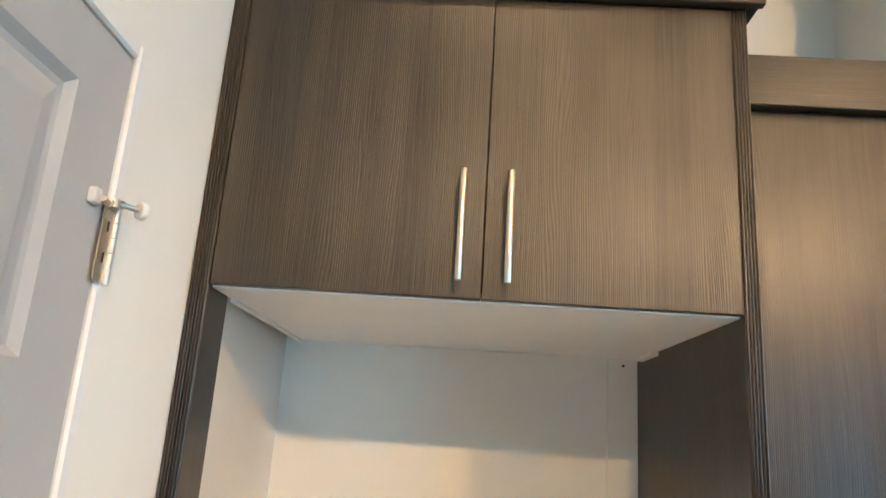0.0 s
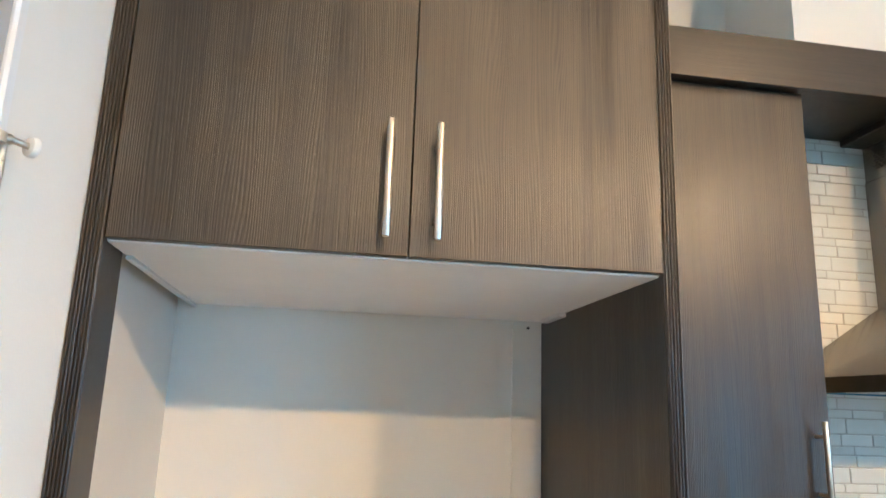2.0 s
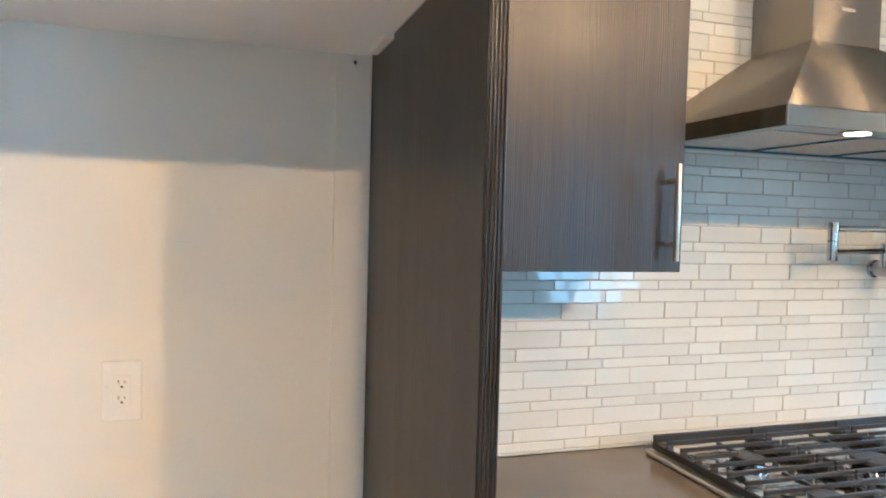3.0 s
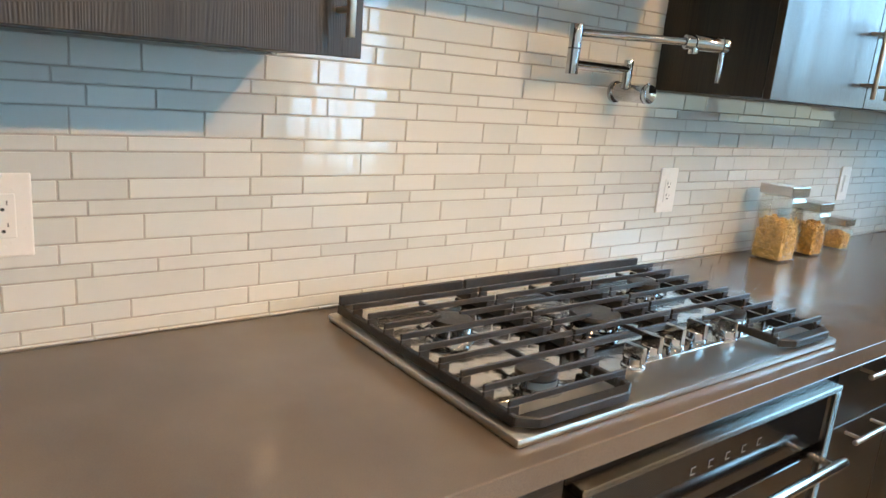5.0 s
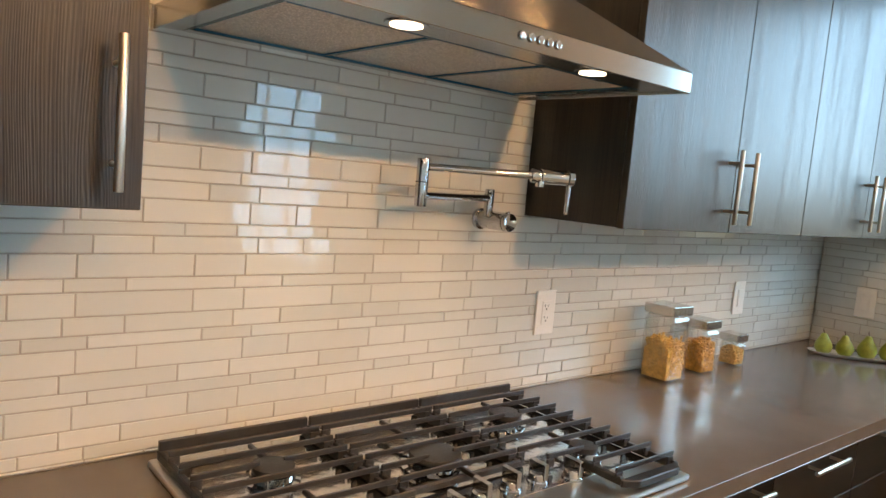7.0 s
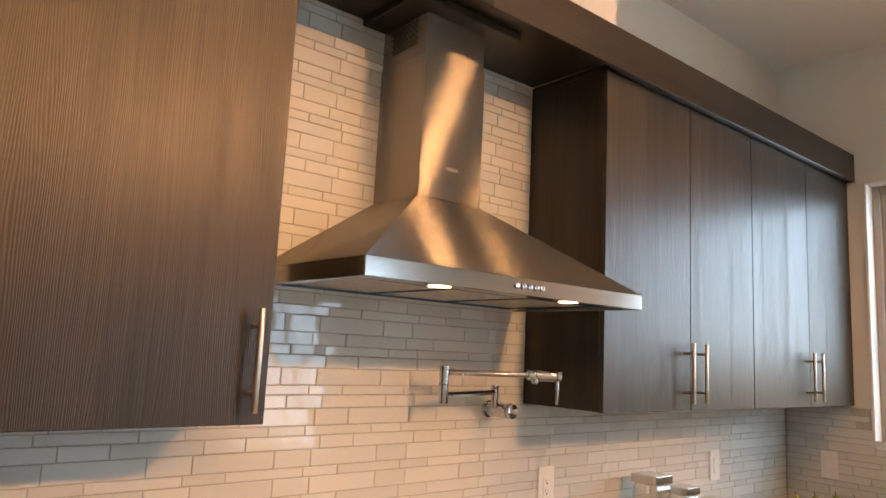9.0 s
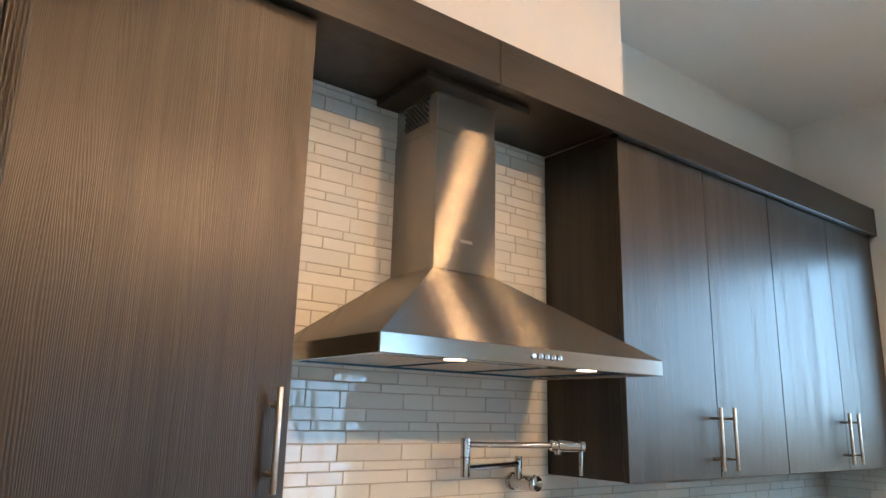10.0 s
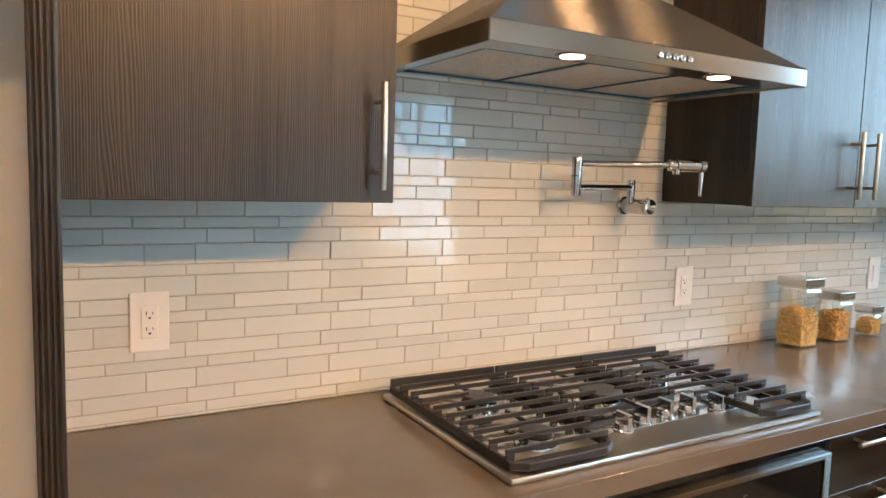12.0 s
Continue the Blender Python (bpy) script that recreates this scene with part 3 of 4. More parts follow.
ret = thing("return_cabinet", (2.54, -1.9, 0), "closed dark laminate cabinets under the window counter", "cabinet", "base cabinets")
part("body", box(2.278, WX1 - 0.003, -3.2, -0.617, 0.10, 0.872), M_WOOD, ret)
part("toe_kick", box(2.33, WX1 - 0.003, -3.2, -0.617, DZ, 0.099), M_BLACK, ret)
for k in range(5):
    d = part("door", box(2.257, 2.276, -0.640 - 0.5 * k - 0.497, -0.640 - 0.5 * k - 0.002, 0.105, 0.866, 0.0012), M_WOOD, ret)
    bar_handle(d, -0.640 - 0.5 * k - (0.045 if k % 2 == 0 else 0.455), 2.257, 0.62, 0.82, facing="x")
ret.location.z -= DZ

ct = prism([(-0.6735, -0.640), (2.232, -0.640), (2.232, -3.22), (WX1 - 0.002, -3.22), (WX1 - 0.002, 0.002), (-0.6735, 0.002)], 0.874 - DZ, 0.914 - DZ, 0.002)
solid("countertop", ct, M_QUARTZ, "polished brown-grey quartz countertop turning a corner", "countertop")


# ---------- oven under the cooktop ----------
def oven():
    o = thing("wall_oven", (0.46, -0.35, 0.10), "black glass and stainless built-in oven below the cooktop", "oven")
    x0, x1 = 0.120, 0.912
    zt = 0.833
    part("body", box(x0 - 0.022, x1 + 0.010, -0.585, -0.05, 0.10, 0.872), M_BLACK, o)
    part("top_vent", box(x0 - 0.018, x1 + 0.006, -0.612, -0.586, zt + 0.003, 0.868, 0.002), M_BLKGLASS, o, "black vent strip")
    part("frame", box(x0, x1, -0.632, -0.586, zt - 0.013, zt, 0.002), M_STEEL, o, "stainless frame")
    part("frame", box(x0, x0 + 0.022, -0.632, -0.586, 0.16, zt - 0.0135, 0.002), M_STEEL, o)
    part("frame", box(x1 - 0.022, x1, -0.632, -0.586, 0.16, zt - 0.0135, 0.002), M_STEEL, o)
    cp = part("control_panel", box(x0 + 0.0225, x1 - 0.0225, -0.624, -0.586, zt - 0.125, zt - 0.0135, 0.002), M_BLKGLASS, o, "black glass control panel")
    for k in range(5):
        kx = 0.40 + k * 0.052
        part("control_mark", box(kx, kx + 0.013, -0.6252, -0.6245, zt - 0.062, zt - 0.060), M_MARK, cp)
        part("control_mark", box(kx, kx + 0.013, -0.6252, -0.6245, zt - 0.049, zt - 0.047), M_MARK, cp)
        part("control_mark", box(kx, kx + 0.002, -0.6252, -0.6245, zt - 0.0598, zt - 0.0492), M_MARK, cp)
    part("door_glass", box(x0 + 0.0225, x1 - 0.0225, -0.624, -0.586, 0.16, zt - 0.150, 0.002), M_BLKGLASS, o)
    h = part("door_handle", tube((x0 + 0.03, -0.678, zt - 0.145), (x1 - 0.03, -0.678, zt - 0.145), 0.011, 16, bev=0.002), M_STEELH, o, "stainless bar handle", True)
    for xx in (x0 + 0.07, x1 - 0.07):
        part("post", tube((xx, -0.678, zt - 0.145), (xx, -0.624, zt - 0.145), 0.008, 12), M_STEELH, h, smooth=True)

    o.location.z -= DZ


oven()


# ---------- gas cooktop ----------
def cooktop():
    c = thing("gas_cooktop", (0.456, -0.33, 0.914), "five-burner stainless gas cooktop with black cast-iron grates", "cooktop")
    x0, x1, yb, yf = 0.006, 0.906, -0.061, -0.603
    part("tray", box(x0, x1, yf, yb, 0.914, 0.929, 0.006, seg=2), M_TRAY, c, "shiny stainless tray", True)
    part("well", box(x0 + 0.02, x1 - 0.02, yf + 0.095, yb - 0.02, 0.9285, 0.9305, 0.0008), M_WELL, c)
    burners = [(0.145, -0.488, 0.036), (0.160, -0.250, 0.040), (0.452, -0.335, 0.054), (0.745, -0.225, 0.040), (0.756, -0.445, 0.032)]
    for bx, by, r in burners:
        b = part("burner", lathe([(r * 1.25, 0), (r * 1.22, 0.006), (r, 0.008), (r * 0.98, 0.020), (r * 0.8, 0.021)], (bx, by, 0.930), 28), M_CHROME, c, "bright metal burner ring", True)
        part("burner_cap", lathe([(r * 0.92, 0.021), (r * 0.96, 0.025), (r * 0.92, 0.031), (r * 0.5, 0.033), (0, 0.033)], (bx, by, 0.930), 28), M_IRON, b, "black enamel cap", True)
        part("igniter", tube((bx + r * 1.12, by + 0.012, 0.932), (bx + r * 1.12, by + 0.012, 0.952), 0.003, 8), M_PLATE, b)
    # three grates: upright fins across, low frame below, stout front bars beside the knobs
    TOP, T = 0.968, 0.0054
    rows = [yb - 0.022 - k * 0.0535 for k in range(10)]
    secs = [(x0 + 0.012, 0.312), (0.318, 0.598), (0.604, x1 - 0.012)]
    for s, (a, b) in enumerate(secs):
        g = part("grate", box(a, a + 0.010, (rows[-1] if s == 0 else rows[6]) - 0.012, rows[0] + 0.006, 0.932, 0.949, 0.0015), M_IRON, c, "black cast-iron grate")
        part("rail", box(b - 0.010, b, (rows[-1] if s == 2 else rows[6]) - 0.012, rows[0] + 0.006, 0.932, 0.949, 0.0015), M_IRON, g)
        for k, y in enumerate(rows):
            if s == 1 and k > 6:
                continue
            if k == 0:
                part("fin", box(a, b, y - T / 2 - 0.004, y + T / 2, 0.950, TOP + 0.001, 0.0012), M_IRON, g)
                continue
            # fins break over the burner, leaving fingers
            gap = [(bx, r) for bx, by, r in burners if a < bx < b and abs(by - y) < r * 0.62]
            a_, b_ = (a, 0.262) if s == 0 and k > 7 else (0.705, b) if s == 2 and k > 7 else (0.632, b) if s == 2 and k == 7 else (a, b)
            runs = [(a_, b_)] if not gap else [(a_, gap[0][0] - gap[0][1] * 0.55), (gap[0][0] + gap[0][1] * 0.55, b_)]
            for u, v in runs:
                bmf = bmesh.new()
                box(u, v, y - T / 2, y + T / 2, 0.9575, TOP, 0.0012, bm=bmf)
                if u == a_:
                    box(a_, a_ + 0.020, y - T / 2, y + T / 2, 0.940, 0.9570, 0.001, bm=bmf)
                if v == b_:
                    box(b_ - 0.020, b_, y - T / 2, y + T / 2, 0.940, 0.9570, 0.001, bm=bmf)
                part("fin", bmf, M_IRON, g)
        mid = (a + b) / 2
        for yy in (rows[2], rows[6]):
            part("cross_bar", box(mid - 0.004, mid + 0.004, yy - 0.050, yy + 0.050, 0.950, 0.9585, 0.001), M_IRON, g)
        if s != 1:
            yy = rows[-1] - 0.012
            outer = a if s == 0 else b
            inner = 0.262 if s == 0 else 0.705
            sg = 1 if s == 0 else -1
            front = prism([(outer, yy), (inner - sg * 0.0, yy), (inner - sg * 0.0, yy - 0.004), (inner - sg * 0.03, yy - 0.024), (outer + sg * 0.03, yy - 0.024), (outer, yy - 0.002)][::sg], 0.934, 0.950, 0.002)
            part("front_bar", front, M_IRON, g)
            part("side_bar", box(min(inner, inner - sg * 0.012), max(inner, inner - sg * 0.012), yy, yy + 0.10, 0.936, 0.952, 0.002), M_IRON, g)
        else:
            part("front_bar", box(a, b, rows[6] - 0.020, rows[6] - 0.010, 0.936, 0.950, 0.002), M_IRON, g)
    for kx, ky in ((0.362, -0.505), (0.438, -0.484), (0.518, -0.475), (0.590, -0.475), (0.663, -0.497)):
        k = part("knob", lathe([(0.021, 0), (0.021, 0.004), (0.0185, 0.006), (0.0175, 0.018), (0.015, 0.020)], (kx, ky, 0.929), 24), M_CHROME, c, "chrome burner knob", True)
        part("grip", box(kx - 0.005, kx + 0.005, ky - 0.021, ky + 0.021, 0.937, 0.969, 0.0015), M_CHROME, k)

    c.location.z -= DZ


cooktop()


# ---------- range hood ----------
def hood():
    h = thing("range_hood", (0.456, -0.25, 1.684), "brushed stainless pyramid chimney hood with two lit lamps", "range hood")
    x0, x1, yf, yb, z0, z1 = 0.0, 0.912, -0.493, -0.001, 1.684, 1.725
    cx0, cx1, cy = 0.337, 0.556, -0.206
    t = 0.004
    part("front_band", box(x0, x1, yf, yf + t, z0, z1, 0.0012), M_BAND, h)
    part("side_band", box(x0, x0 + t, yf + t, yb, z0, z1, 0.0005), M_BAND, h)
    part("side_band", box(x1 - t, x1, yf + t, yb, z0, z1, 0.0005), M_BAND, h)
    # sloping canopy, slightly concave, up to the chimney
    b = bmesh.new()
    rings = []
    for w in (0.0, 1.0):
        zz = z1 + (1.945 - z1) * w
        rings.append([b.verts.new(p) for p in ((x0 + (cx0 - x0) * w, yf + (cy - yf) * w, zz), (x1 + (cx1 - x1) * w, yf + (cy - yf) * w, zz), (x1 + (cx1 - x1) * w, yb, zz), (x0 + (cx0 - x0) * w, yb, zz))])
    for p, q in zip(rings, rings[1:]):
        for i in (0, 1, 3):
            b.faces.new((p[i], p[(i + 1) % 4], q[(i + 1) % 4], q[i]))
    part("canopy", b, M_STEEL, h, "sloped stainless canopy")
    part("chimney", box(cx0, cx1, cy, yb, 1.945, 2.34, 0.0015), M_STEEL, h, "stainless duct cover")
    ch = part("chimney_top", box(cx0 + 0.003, cx1 - 0.003, cy + 0.003, yb, 2.3405, 2.475, 0.0015), M_STEEL, h)
    part("collar", box(cx0 - 0.075, cx1 + 0.09, cy - 0.05, yb - 0.001, 2.452, 2.4755, 0.002), M_WOOD, h, "dark collar plate under the soffit")
    for r in range(9):
        for q in range(7):
            zz = 2.372 + r * 0.0085
            yy = -0.165 + q * 0.017 + (0.0085 if r % 2 else 0)
            part("vent_slot", box(cx0 + 0.001, cx0 + 0.0035, yy, yy + 0.011, zz, zz + 0.005), M_SLOT, ch)
    # underside: front lamp rail, three filters, film strips
    part("lamp_rail", box(x0 + t, x1 - t, yf + t, -0.405, z0 + 0.004, z0 + 0.008), M_STEELH, h)
    part("inner_tray", box(x0 + t, x1 - t, -0.4045, yb, z0 + 0.020, z0 + 0.024), M_BLUEFILM, h, "blue film edged tray")
    part("side_rail", box(x0 + t, x0 + 0.046, -0.4045, yb, z0 + 0.005, z0 + 0.009), M_STEELH, h)
    part("side_rail", box(x1 - 0.046, x1 - t, -0.4045, yb, z0 + 0.005, z0 + 0.009), M_STEELH, h)
    part("back_rail", box(x0 + 0.0505, x1 - 0.0505, -0.035, yb, z0 + 0.005, z0 + 0.009), M_STEELH, h)
    for k in range(4):
        part("film_strip", box(x0 + 0.0465 + k * 0.2665, x0 + 0.0575 + k * 0.2665, -0.402, -0.036, z0 + 0.0055, z0 + 0.0085), M_BLUEFILM, h, "blue protective film")
    for yy in (-0.4035, -0.0445):
        part("film_strip", box(x0 + 0.058, x1 - 0.058, yy, yy + 0.006, z0 + 0.0035, z0 + 0.0085), M_BLUEFILM, h)
    for k in range(3):
        a = x0 + 0.058 + k * 0.2665
        f = part("grease_filter", box(a, a + 0.255, -0.398, -0.045, z0 + 0.009, z0 + 0.016, 0.001), M_MESH, h, "fine aluminium mesh filter")
        part("latch", box(a + 0.09, a + 0.165, -0.392, -0.384, z0 + 0.005, z0 + 0.009, 0.001), M_STEELH, f)
    for lx in (0.226, 0.655):
        l = part("hood_lamp", lathe([(0.034, 0), (0.034, 0.003), (0.025, 0.004)], (lx, -0.447, z0 + 0.002), 28), M_CHROME, h, "round hood lamp, lit", True)
        part("lens", lathe([(0.025, 0), (0.025, 0.0012), (0, 0.0012)], (lx, -0.447, z0 + 0.0005), 28), M_HOODLENS, l, "glowing lens")
    for k in range(5):
        bx = 0.418 + k * 0.0215
        bt = part("button", tube((bx, yf - 0.004, 1.705), (bx, yf, 1.705), 0.0072, 18, bev=0.001), M_CHROME, h, "round push button", True)
        part("button_ring", tube((bx, yf - 0.0046, 1.705), (bx, yf - 0.0042, 1.705), 0.0045, 14), M_BTN if k == 0 else M_CHROME, bt)
    # maker's mark as a plain bar
    part("maker_mark", box(0.425, 0.470, cy - 0.0008, cy - 0.0002, 2.028, 2.037), M_STEELH, h)


hood()


# ---------- pot filler ----------
def pot_filler():
    p = thing("pot_filler", (0.812, 0.0, 1.376), "folding chrome pot filler tap on the tiled wall", "faucet")
    part("flange", tube((0.812, -0.0005, 1.376), (0.812, -0.010, 1.376), 0.027, 28, bev=0.002), M_CHROME, p, smooth=True)
    part("valve_body", tube((0.812, -0.010, 1.376), (0.812, -0.100, 1.376), 0.0228, 24, bev=0.001), M_CHROME, p, smooth=True)
    k = part("valve_knob", tube((0.812, -0.1005, 1.376), (0.812, -0.114, 1.376), 0.0225, 24, bev=0.003), M_CHROME, p, "round valve knob", True)
    part("lever", tube((0.812, -0.101, 1.376), (0.812, -0.101, 1.402), 0.004, 10), M_CHROME, k, smooth=True)
    part("riser", tube((0.794, -0.050, 1.385), (0.794, -0.050, 1.452), 0.0115, 20, bev=0.001), M_CHROME, p, smooth=True)
    part("lower_arm", tube((0.786, -0.052, 1.430), (0.545, -0.109, 1.427), 0.0085, 16), M_CHROME, p, smooth=True)
    part("elbow", tube((0.535, -0.112, 1.404), (0.535, -0.112, 1.507), 0.0135, 22, bev=0.001), M_CHROME, p, smooth=True)
    part("elbow_seam", tube((0.535, -0.112, 1.456), (0.535, -0.112, 1.458), 0.0138, 22), M_SLOT, p)
    part("upper_arm", tube((0.546, -0.119, 1.490), (0.742, -0.240, 1.492), 0.0085, 16), M_CHROME, p, smooth=True)
    part("spout_collar", tube((0.738, -0.237, 1.492), (0.756, -0.248, 1.492), 0.0155, 20, bev=0.002), M_CHROME, p, smooth=True)
    part("spout", tube((0.757, -0.249, 1.492), (0.757, -0.249, 1.468), 0.0105, 18, bev=0.001), M_CHROME, p, smooth=True)
    part("end_valve", tube((0.756, -0.248, 1.492), (0.826, -0.282, 1.492), 0.0165, 22, bev=0.002), M_CHROME, p, smooth=True)
    part("end_cap", tube((0.812, -0.2752, 1.492), (0.8145, -0.2765, 1.492), 0.0169, 22), M_SLOT, p)
    part("end_lever", tube((0.818, -0.278, 1.478), (0.818, -0.278, 1.412), 0.0052, 12, bev=0.001), M_CHROME, p, smooth=True)


pot_filler()


# ---------- outlets ----------
def wall_plate(at, label, duplex=True, facing="y"):
    """A plate of 78 x 127 mm; built facing -y at the origin, then set in place."""
    o = thing("wall_outlet" if duplex else "switch_plate", (0, 0, 0), label, "outlet" if duplex else "switch plate", "wall plates")
    part("plate", box(-0.039, 0.039, -0.006, 0, -0.0635, 0.0635, 0.003, seg=2), M_PLATE, o)
    f = part("insert", box(-0.0168, 0.0168, -0.0085, -0.006, -0.0335, 0.0335, 0.001), M_PLATE, o)
    if duplex:
        for zc in (0.0165, -0.0165):
            part("slot", box(-0.0072, -0.0054, -0.0089, -0.0086, zc - 0.001, zc + 0.0075), M_SLOT, f)
            part("slot", box(0.0052, 0.0068, -0.0089, -0.0086, zc, zc + 0.0065), M_SLOT, f)
            part("slot", tube((0, -0.0089, zc - 0.0065), (0, -0.0086, zc - 0.0065), 0.0027, 12), M_SLOT, f)
    else:
        part("rocker", box(-0.0145, 0.0145, -0.0105, -0.0086, -0.031, 0.031, 0.0012), M_PLATE, f)
    for zc in (0.0485, -0.0485):
        part("screw", tube((0, -0.0068, zc), (0, -0.006, zc), 0.003, 12), M_PLATE, o)
    o.matrix_basis = pose(*at, rz=90 if facing == "x" else 0) if facing == "y" else pose(*at, rz=-90)
    return o


wall_plate((-0.506, -0.0002, 1.121), "white duplex outlet on the tiled wall by the fridge panel")
wall_plate((1.092, -0.0002, 1.119), "white duplex outlet on the tiled wall beside the cooktop")
wall_plate((2.176, -0.0002, 1.118), "white switch plate on the tiled wall near the corner", False)
wall_plate((-1.220, YB - 0.0002, 1.111), "white duplex outlet on the fridge niche wall")
wall_plate((WX1 - 0.0145, -0.205, 1.108), "white switch plate on the tiled wall by the window", False, "x")


solid("wall_screw", tube((-0.744, 0.0035, 1.834), (-0.744, -0.004, 1.834), 0.0035, 10), M_SLOT, "small dark screw sticking out of the niche wall", "screw")


# ---------- jars ----------
def jar(x, y, size, top, lid_h, fill, mat, length, rad, n, what, seed):
    rnd = random.Random(seed)
    z0 = 0.9145
    top += DZ
    lift = Vector((0, 0, -DZ))
    j = thing("storage_jar", (x, y, 0.914), f"square clear glass jar with a steel lid, holding {what}", "jar", "jars on the counter")
    h = size / 2
    zt = top - lid_h
    b = bmesh.new()
    def ring(s, z):
        c = 0.012 * s / h
        pts = [(-s + c, -s), (s - c, -s), (s, -s + c), (s, s - c), (s - c, s), (-s + c, s), (-s, s - c), (-s, -s + c)]
        return [b.verts.new((x + px, y + py, z)) for px, py in pts]
    rs = [ring(h - 0.004, z0), ring(h, z0 + 0.004), ring(h, zt - 0.016), ring(h - 0.006, zt - 0.006), ring(h - 0.006, zt), ring(h - 0.009, zt), ring(h - 0.009, zt - 0.006), ring(h - 0.0035, zt - 0.017), ring(h - 0.0035, z0 + 0.009), ring(h - 0.007, z0 + 0.006)]
    for p, q in zip(rs, rs[1:]):
        for i in range(8):
            b.faces.new((p[i], p[(i + 1) % 8], q[(i + 1) % 8], q[i]))
    b.faces.new(rs[0][::-1])
    b.faces.new(rs[-1])
    part("glass_body", b, M_JAR, j, "clear glass body")
    part("lid", box(x - h + 0.001, x + h - 0.001, y - h + 0.001, y + h - 0.001, zt + 0.001, top, 0.002, seg=2), M_STEELH, j, "brushed steel lid")
    part("seal", box(x - h + 0.003, x + h - 0.003, y - h + 0.003, y + h - 0.003, zt - 0.004, zt + 0.0008, 0.001), M_JAR, j)
    # contents: short pieces, lying at random
    c = bmesh.new()
    lim = h - 0.006
    core = lim * 0.90
    for i in range(n):
        for attempt in range(60):
            d = Vector((rnd.gauss(0, 1), rnd.gauss(0, 1), rnd.gauss(0, 0.55))).normalized() * length / 2
            px, py = rnd.uniform(-lim, lim), rnd.uniform(-lim, lim)
            hf = fill + 0.012 * math.sin(px * 70 + seed) * math.cos(py * 60)
            pz = rnd.uniform(0.008, hf)
            if abs(px) + abs(d.x) + rad < lim + 0.002 and abs(py) + abs(d.y) + rad < lim + 0.002 and (max(abs(px) + abs(d.x), abs(py) + abs(d.y)) > core - 0.003 or pz > fill * 0.72) and pz - abs(d.z) - rad > 0.006:
                break
        else:
            continue
        o = Vector((x + px, y + py, z0 + pz))
        side = d.orthogonal().normalized() * rad
        up = d.normalized().cross(side)
        va = [c.verts.new(o - d + side * math.cos(a) + up * math.sin(a)) for a in (0, 1.05, 2.1, 3.14, 4.19, 5.24)]
        vb = [c.verts.new(o + d + side * math.cos(a) + up * math.sin(a)) for a in (0, 1.05, 2.1, 3.14, 4.19, 5.24)]
        for k in range(6):
            c.faces.new((va[k], va[(k + 1) % 6], vb[(k + 1) % 6], vb[k]))
        c.faces.new(va[::-1])
        c.faces.new(vb)
    box(x - core, x + core, y - core, y + core, z0 + 0.0065, z0 + fill * 0.80, bm=c)
    me_at = (x, y, z0 + 0.0065)
    bmesh.ops.translate(c, verts=c.verts, vec=-Vector(me_at))
    ob = new("pasta", finish("pasta", c, mat))
    ob.location = Vector(me_at) + lift
    j.location += lift
    tagged(ob, f"heap of {what} filling the jar", "pasta", kind="stuff")


jar(1.553, -0.104, 0.108, 1.142, 0.030, 0.120, M_PASTA, 0.036, 0.0036, 900, "dry penne pasta", 3)
jar(1.764, -0.101, 0.094, 1.083, 0.028, 0.098, M_PASTA2, 0.018, 0.0050, 900, "dry shell pasta", 5)
jar(1.990, -0.100, 0.074, 1.017, 0.026, 0.055, M_PASTA3, 0.010, 0.0036, 1100, "short dry pasta", 8)


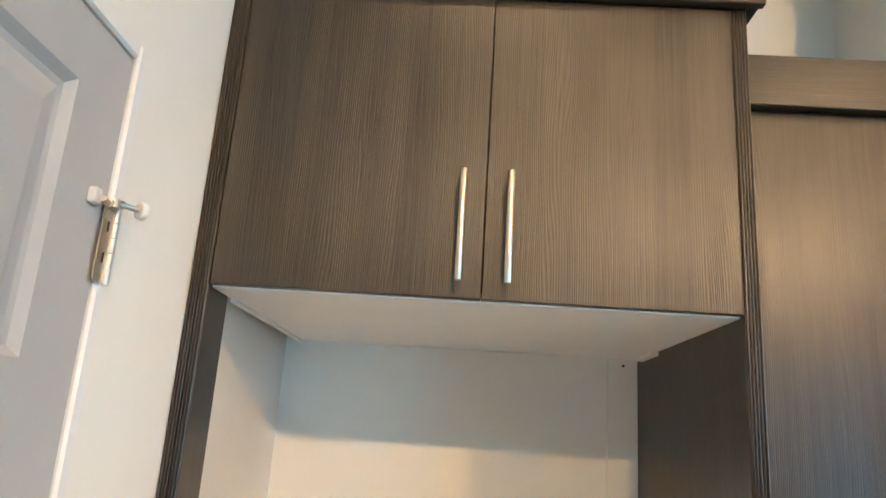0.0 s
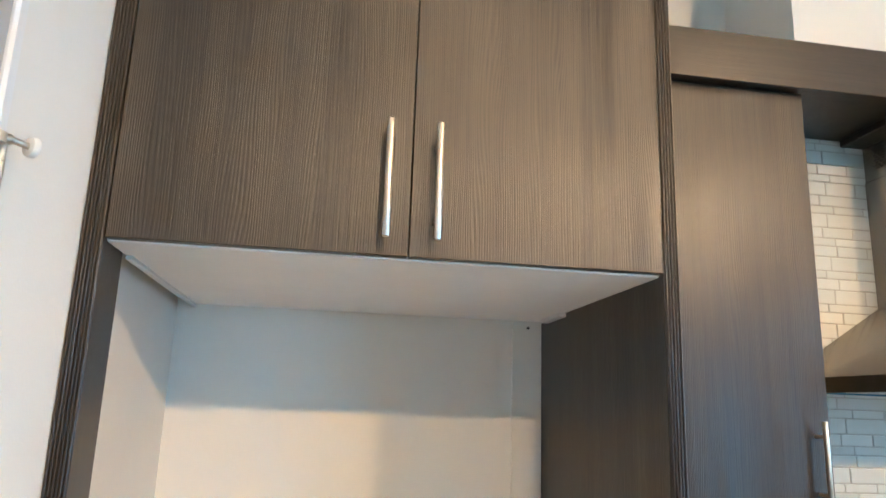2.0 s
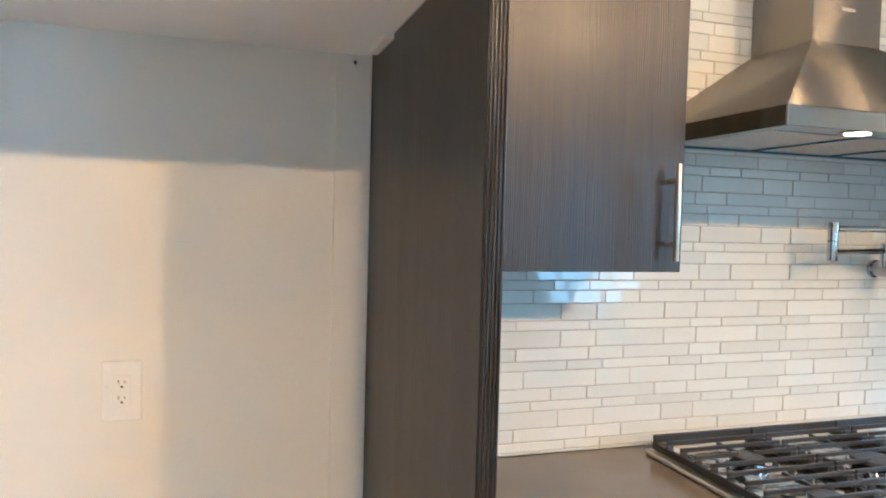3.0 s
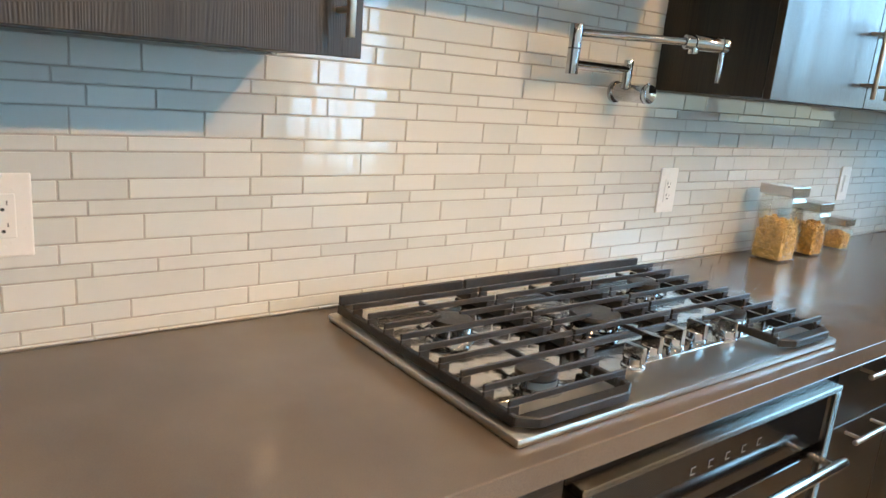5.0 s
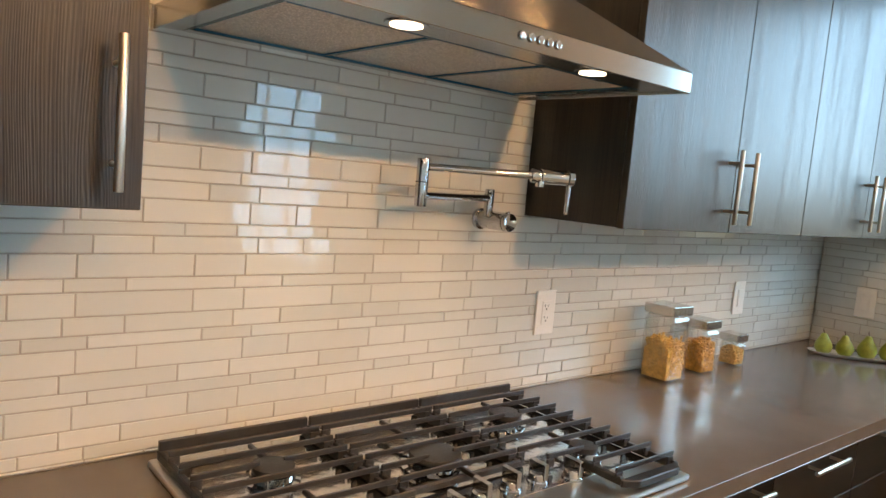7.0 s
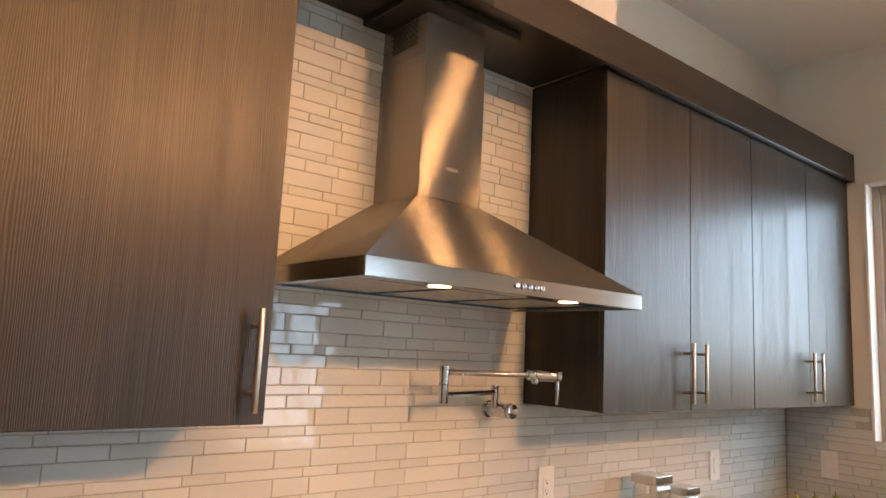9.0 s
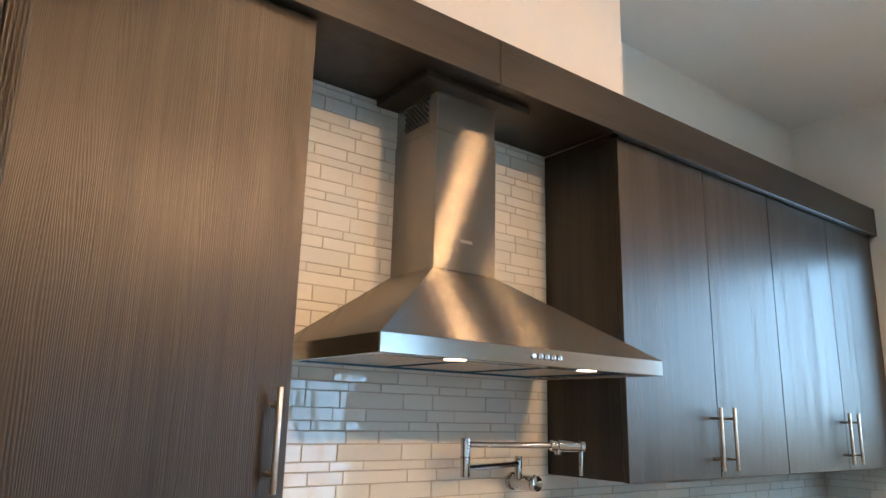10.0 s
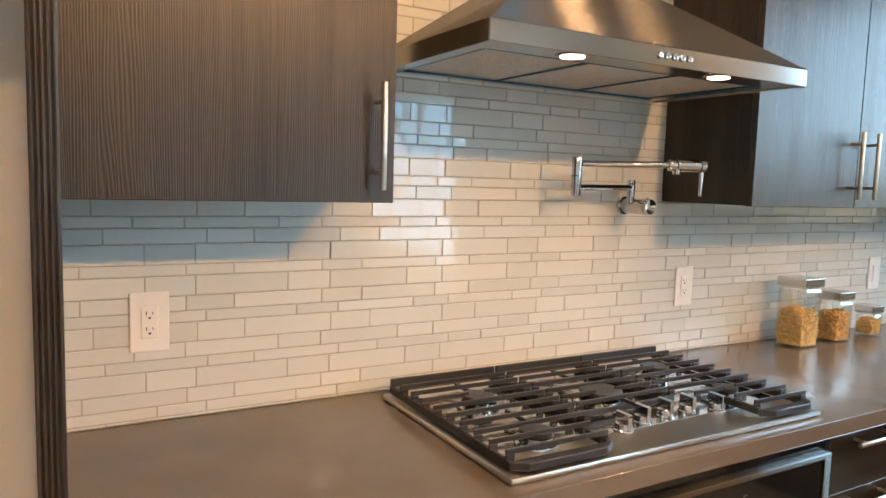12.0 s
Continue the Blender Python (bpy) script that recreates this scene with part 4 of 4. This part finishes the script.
# ---------- plate of pears ----------
def pears():
    a, b = Vector((2.530, -0.135, 0)), Vector((2.755, -0.400, 0))
    mid, d = (a + b) / 2, (b - a)
    L, ang = d.length / 2, math.atan2(d.y, d.x)
    bm = bmesh.new()
    rings = []
    for s, w, z in ((0.72, 0.62, 0.0), (0.80, 0.70, 0.002), (0.97, 0.93, 0.011), (1.0, 1.0, 0.016), (0.975, 0.94, 0.016), (0.80, 0.70, 0.007), (0.5, 0.4, 0.006)):
        ring = []
        for i in range(32):
            t = 2 * math.pi * i / 32
            ct_, st_ = math.cos(t), math.sin(t)
            px = L * s * math.copysign(abs(ct_) ** 0.6, ct_)
            py = 0.055 * w * math.copysign(abs(st_) ** 0.6, st_)
            ring.append(bm.verts.new((px, py, z)))
        rings.append(ring)
    for p, q in zip(rings, rings[1:]):
        for i in range(32):
            bm.faces.new((p[i], p[(i + 1) % 32], q[(i + 1) % 32], q[i]))
    bm.faces.new(rings[0][::-1])
    bm.faces.new(rings[-1])
    bmesh.ops.transform(bm, matrix=Matrix.Translation((mid.x, mid.y, 0.9145 - DZ)) @ Matrix.Rotation(ang, 4, "Z"), verts=bm.verts)
    solid("serving_plate", bm, M_CERAMIC, "narrow white ceramic plate on the counter corner", "plate", smooth=True)
    rnd = random.Random(4)
    for k in range(4):
        c = a.lerp(b, 0.16 + 0.228 * k)
        s = rnd.uniform(0.95, 1.05)
        p = thing("pear", (c.x, c.y, (0.921 - DZ)), "ripe yellow-green pear standing on the plate", "pear", "pears on the plate")
        prof = [(0.010, 0), (0.022, 0.003), (0.031, 0.014), (0.0345, 0.028), (0.032, 0.042), (0.025, 0.056), (0.0175, 0.067), (0.0135, 0.076), (0.010, 0.083), (0.004, 0.085), (0, 0.0845)]
        body = lathe([(r * s, z * s) for r, z in prof], (c.x, c.y, (0.921 - DZ)), 18)
        lean = rnd.uniform(-0.12, 0.12)
        for v in body.verts:
            v.co.x += (v.co.z - (0.921 - DZ)) * lean
        part("fruit", body, M_PEAR, p, smooth=True)
        top = (0.921 - DZ) + 0.083 * s
        part("stem", tube((c.x + 0.083 * s * lean, c.y, top - 0.002), (c.x + 0.083 * lean + rnd.uniform(-0.008, 0.008), c.y + 0.005, top + 0.018), 0.0018, 8), M_STEM, p)


pears()


# ---------- ceiling lamps ----------
def can_light(x, y, watts, cone, aim):
    c = thing("recessed_light", (x, y, CEIL), "round white recessed ceiling lamp, lit", "ceiling light", "ceiling lamps")
    b = bmesh.new()
    for r0, r1, z0, z1 in ((0.070, 0.085, -0.006, -0.0005),):
        rings = [[b.verts.new((x + r * math.cos(2 * math.pi * i / 32), y + r * math.sin(2 * math.pi * i / 32), CEIL + z)) for i in range(32)] for r, z in ((r0, z1), (r0, z0), (r1, z0 + 0.003), (r1, z1))]
        for p, q in zip(rings, rings[1:] + rings[:1]):
            for i in range(32):
                b.faces.new((p[i], p[(i + 1) % 32], q[(i + 1) % 32], q[i]))
    part("trim_ring", b, M_TRIM, c)
    part("lens", lathe([(0.069, 0), (0.069, 0.002), (0, 0.002)], (x, y, CEIL - 0.004), 28), M_LENS, c, "glowing lens")
    d = bpy.data.lights.new("lamp", "SPOT")
    d.energy, d.color, d.shadow_soft_size = watts, LAMP_WARM, 0.07
    d.spot_size, d.spot_blend = radians(cone), 0.5
    l = new("lamp", d)
    l.parent = c
    l.location = (0, 0, -0.012)
    if aim:
        l.rotation_euler = (Vector(aim) - Vector((x, y, CEIL))).to_track_quat("-Z", "Y").to_euler()


for lamp in CANS:
    can_light(*lamp)
for lx in (0.226, 0.655):
    d = bpy.data.lights.new("hood_lamp_light", "SPOT")
    d.energy, d.color, d.shadow_soft_size = 1.6, (1.0, 0.82, 0.6), 0.03
    d.spot_size, d.spot_blend = radians(110), 0.6
    new("hood_lamp_light", d).location = (lx, -0.447, 1.680)


# ---------- tiled backsplash, last ----------
def tile_mesh(w, h):
    """One tile: pillowed edge, 6 mm proud of its bed; shared by all tiles of that size. Front faces -y."""
    g, c = 0.0013, 0.0011
    x, z = w / 2 - g, h / 2 - g
    v = [(-x, 0.004, -z), (x, 0.004, -z), (x, 0.004, z), (-x, 0.004, z),
         (-x, c, -z), (x, c, -z), (x, c, z), (-x, c, z),
         (-x + c, 0, -z + c), (x - c, 0, -z + c), (x - c, 0, z - c), (-x + c, 0, z - c)]
    f = [(8, 9, 10, 11)]
    for k in (0, 4):
        for i in range(4):
            j = (i + 1) % 4
            f.append((k + i, k + j, k + 4 + j, k + 4 + i))
    me = bpy.data.meshes.new("tile")
    me.from_pydata(v, [], f)
    me.materials.append(M_TILE)
    return me


TILES = {}


def shared_tile(w, h):
    key = (round(w, 4), round(h, 4))
    if key not in TILES:
        TILES[key] = tile_mesh(w, h)
    return TILES[key]


SHEET = 0.3048
HS, HM, HL = 0.0247, 0.0333, 0.0436
OFF = {"A": -0.003, "B": 0.175, "C": 0.018, "D": 0.197, "E": -0.026, "F": 0.218}
SHEETS = [("FEDCBAFED", (HS, HM, HL)), ("EDCBAFEDC", (HS, HL, HM))]


def tile_rows():
    z, k = 0.9112 - SHEET, 1
    while z < 2.5:
        order, hs = SHEETS[k % 2]
        for i, o in enumerate(order):
            h = hs[i % 3]
            yield z, z + h, OFF[o]
            z += h
        k += 1


def lay(u0, u1, top_of, near, place, owner, joined_name, label):
    """Lays the rows from u0 to u1 up to top_of(u); near(u, z): as parts of their own, else joined."""
    rnd = random.Random(11)
    verts, faces = [], []
    for z0, z1, off in tile_rows():
        n0 = math.floor((u0 - off) / SHEET) - 1
        n1 = math.ceil((u1 - off) / SHEET) + 1
        for n in range(n0, n1):
            for a, b in ((off + n * SHEET, off + n * SHEET + 0.2032), (off + n * SHEET + 0.2032, off + (n + 1) * SHEET)):
                lo, hi, top = top_of((a + b) / 2, z0)
                a2, b2, c, d = max(a, lo), min(b, hi), max(z0, 0.9145 - DZ), min(z1, top)
                if b2 - a2 < 0.006 or d - c < 0.004:
                    continue
                me = shared_tile(b2 - a2, d - c)
                tilt = Euler((max(-0.03, min(0.03, rnd.gauss(0, 0.014))), 0, max(-0.013, min(0.013, rnd.gauss(0, 0.011))))).to_matrix().to_4x4()
                m = place((a2 + b2) / 2, (c + d) / 2) @ tilt
                if near((a2 + b2) / 2, (c + d) / 2):
                    t = new("tile", me)
                    t.parent = owner
                    t.matrix_basis = Matrix.Translation(-ORIGIN[owner.name]) @ m
                else:
                    base_i = len(verts)
                    verts += [m @ v.co for v in me.vertices]
                    faces += [tuple(base_i + i for i in p.vertices) for p in me.polygons]
    if verts:
        me = bpy.data.meshes.new(joined_name)
        me.from_pydata([v - ORIGIN[owner.name] for v in verts], [], faces)
        me.materials.append(M_TILE)
        ob = new(joined_name, me)
        ob.parent = owner
        tagged(ob, label, kind="stuff")


def back_top(u, z):
    return (-0.6735, WX1 - 0.004, 1.3885) if z < 1.375 else (-0.0955, 0.9765, 2.475)


bs = bmesh.new()
box(-0.6735, WX1 - 0.0005, 0.0025, YB - 0.001, 0.9145 - DZ, 1.3885, bm=bs)
box(-0.0955, 0.9765, 0.0025, YB - 0.001, 1.389, 2.475, bm=bs)
splash = solid("backsplash", bs, M_GROUT, "pale glass mosaic backsplash with grey grout", "backsplash", "structure")
lay(-0.6735, WX1 - 0.004, back_top, lambda u, z: u < 1.32 and z < 1.70, lambda u, z: Matrix.Translation((u, 0, z)), splash, "far_tiles", "pale glass mosaic tiles")


def right_top(u, z):
    return (0.004, 3.2, 1.20 if u > 0.385 else 1.376)


bs = bmesh.new()
box(WX1 - 0.010, WX1 - 0.0005, -0.384, -0.003, 0.9145 - DZ, 1.377, bm=bs)
box(WX1 - 0.010, WX1 - 0.0005, -3.2, -0.3845, 0.9145 - DZ, 1.200, bm=bs)
splash2 = solid("backsplash_window", bs, M_GROUT, "pale glass mosaic backsplash under the window", "backsplash", "structure")
lay(0.004, 3.2, right_top, lambda u, z: u < 1.3, lambda u, z: Matrix.Translation((WX1 - 0.0125, -u, z)) @ Matrix.Rotation(radians(-90), 4, "Z"), splash2, "far_tiles", "pale glass mosaic tiles")
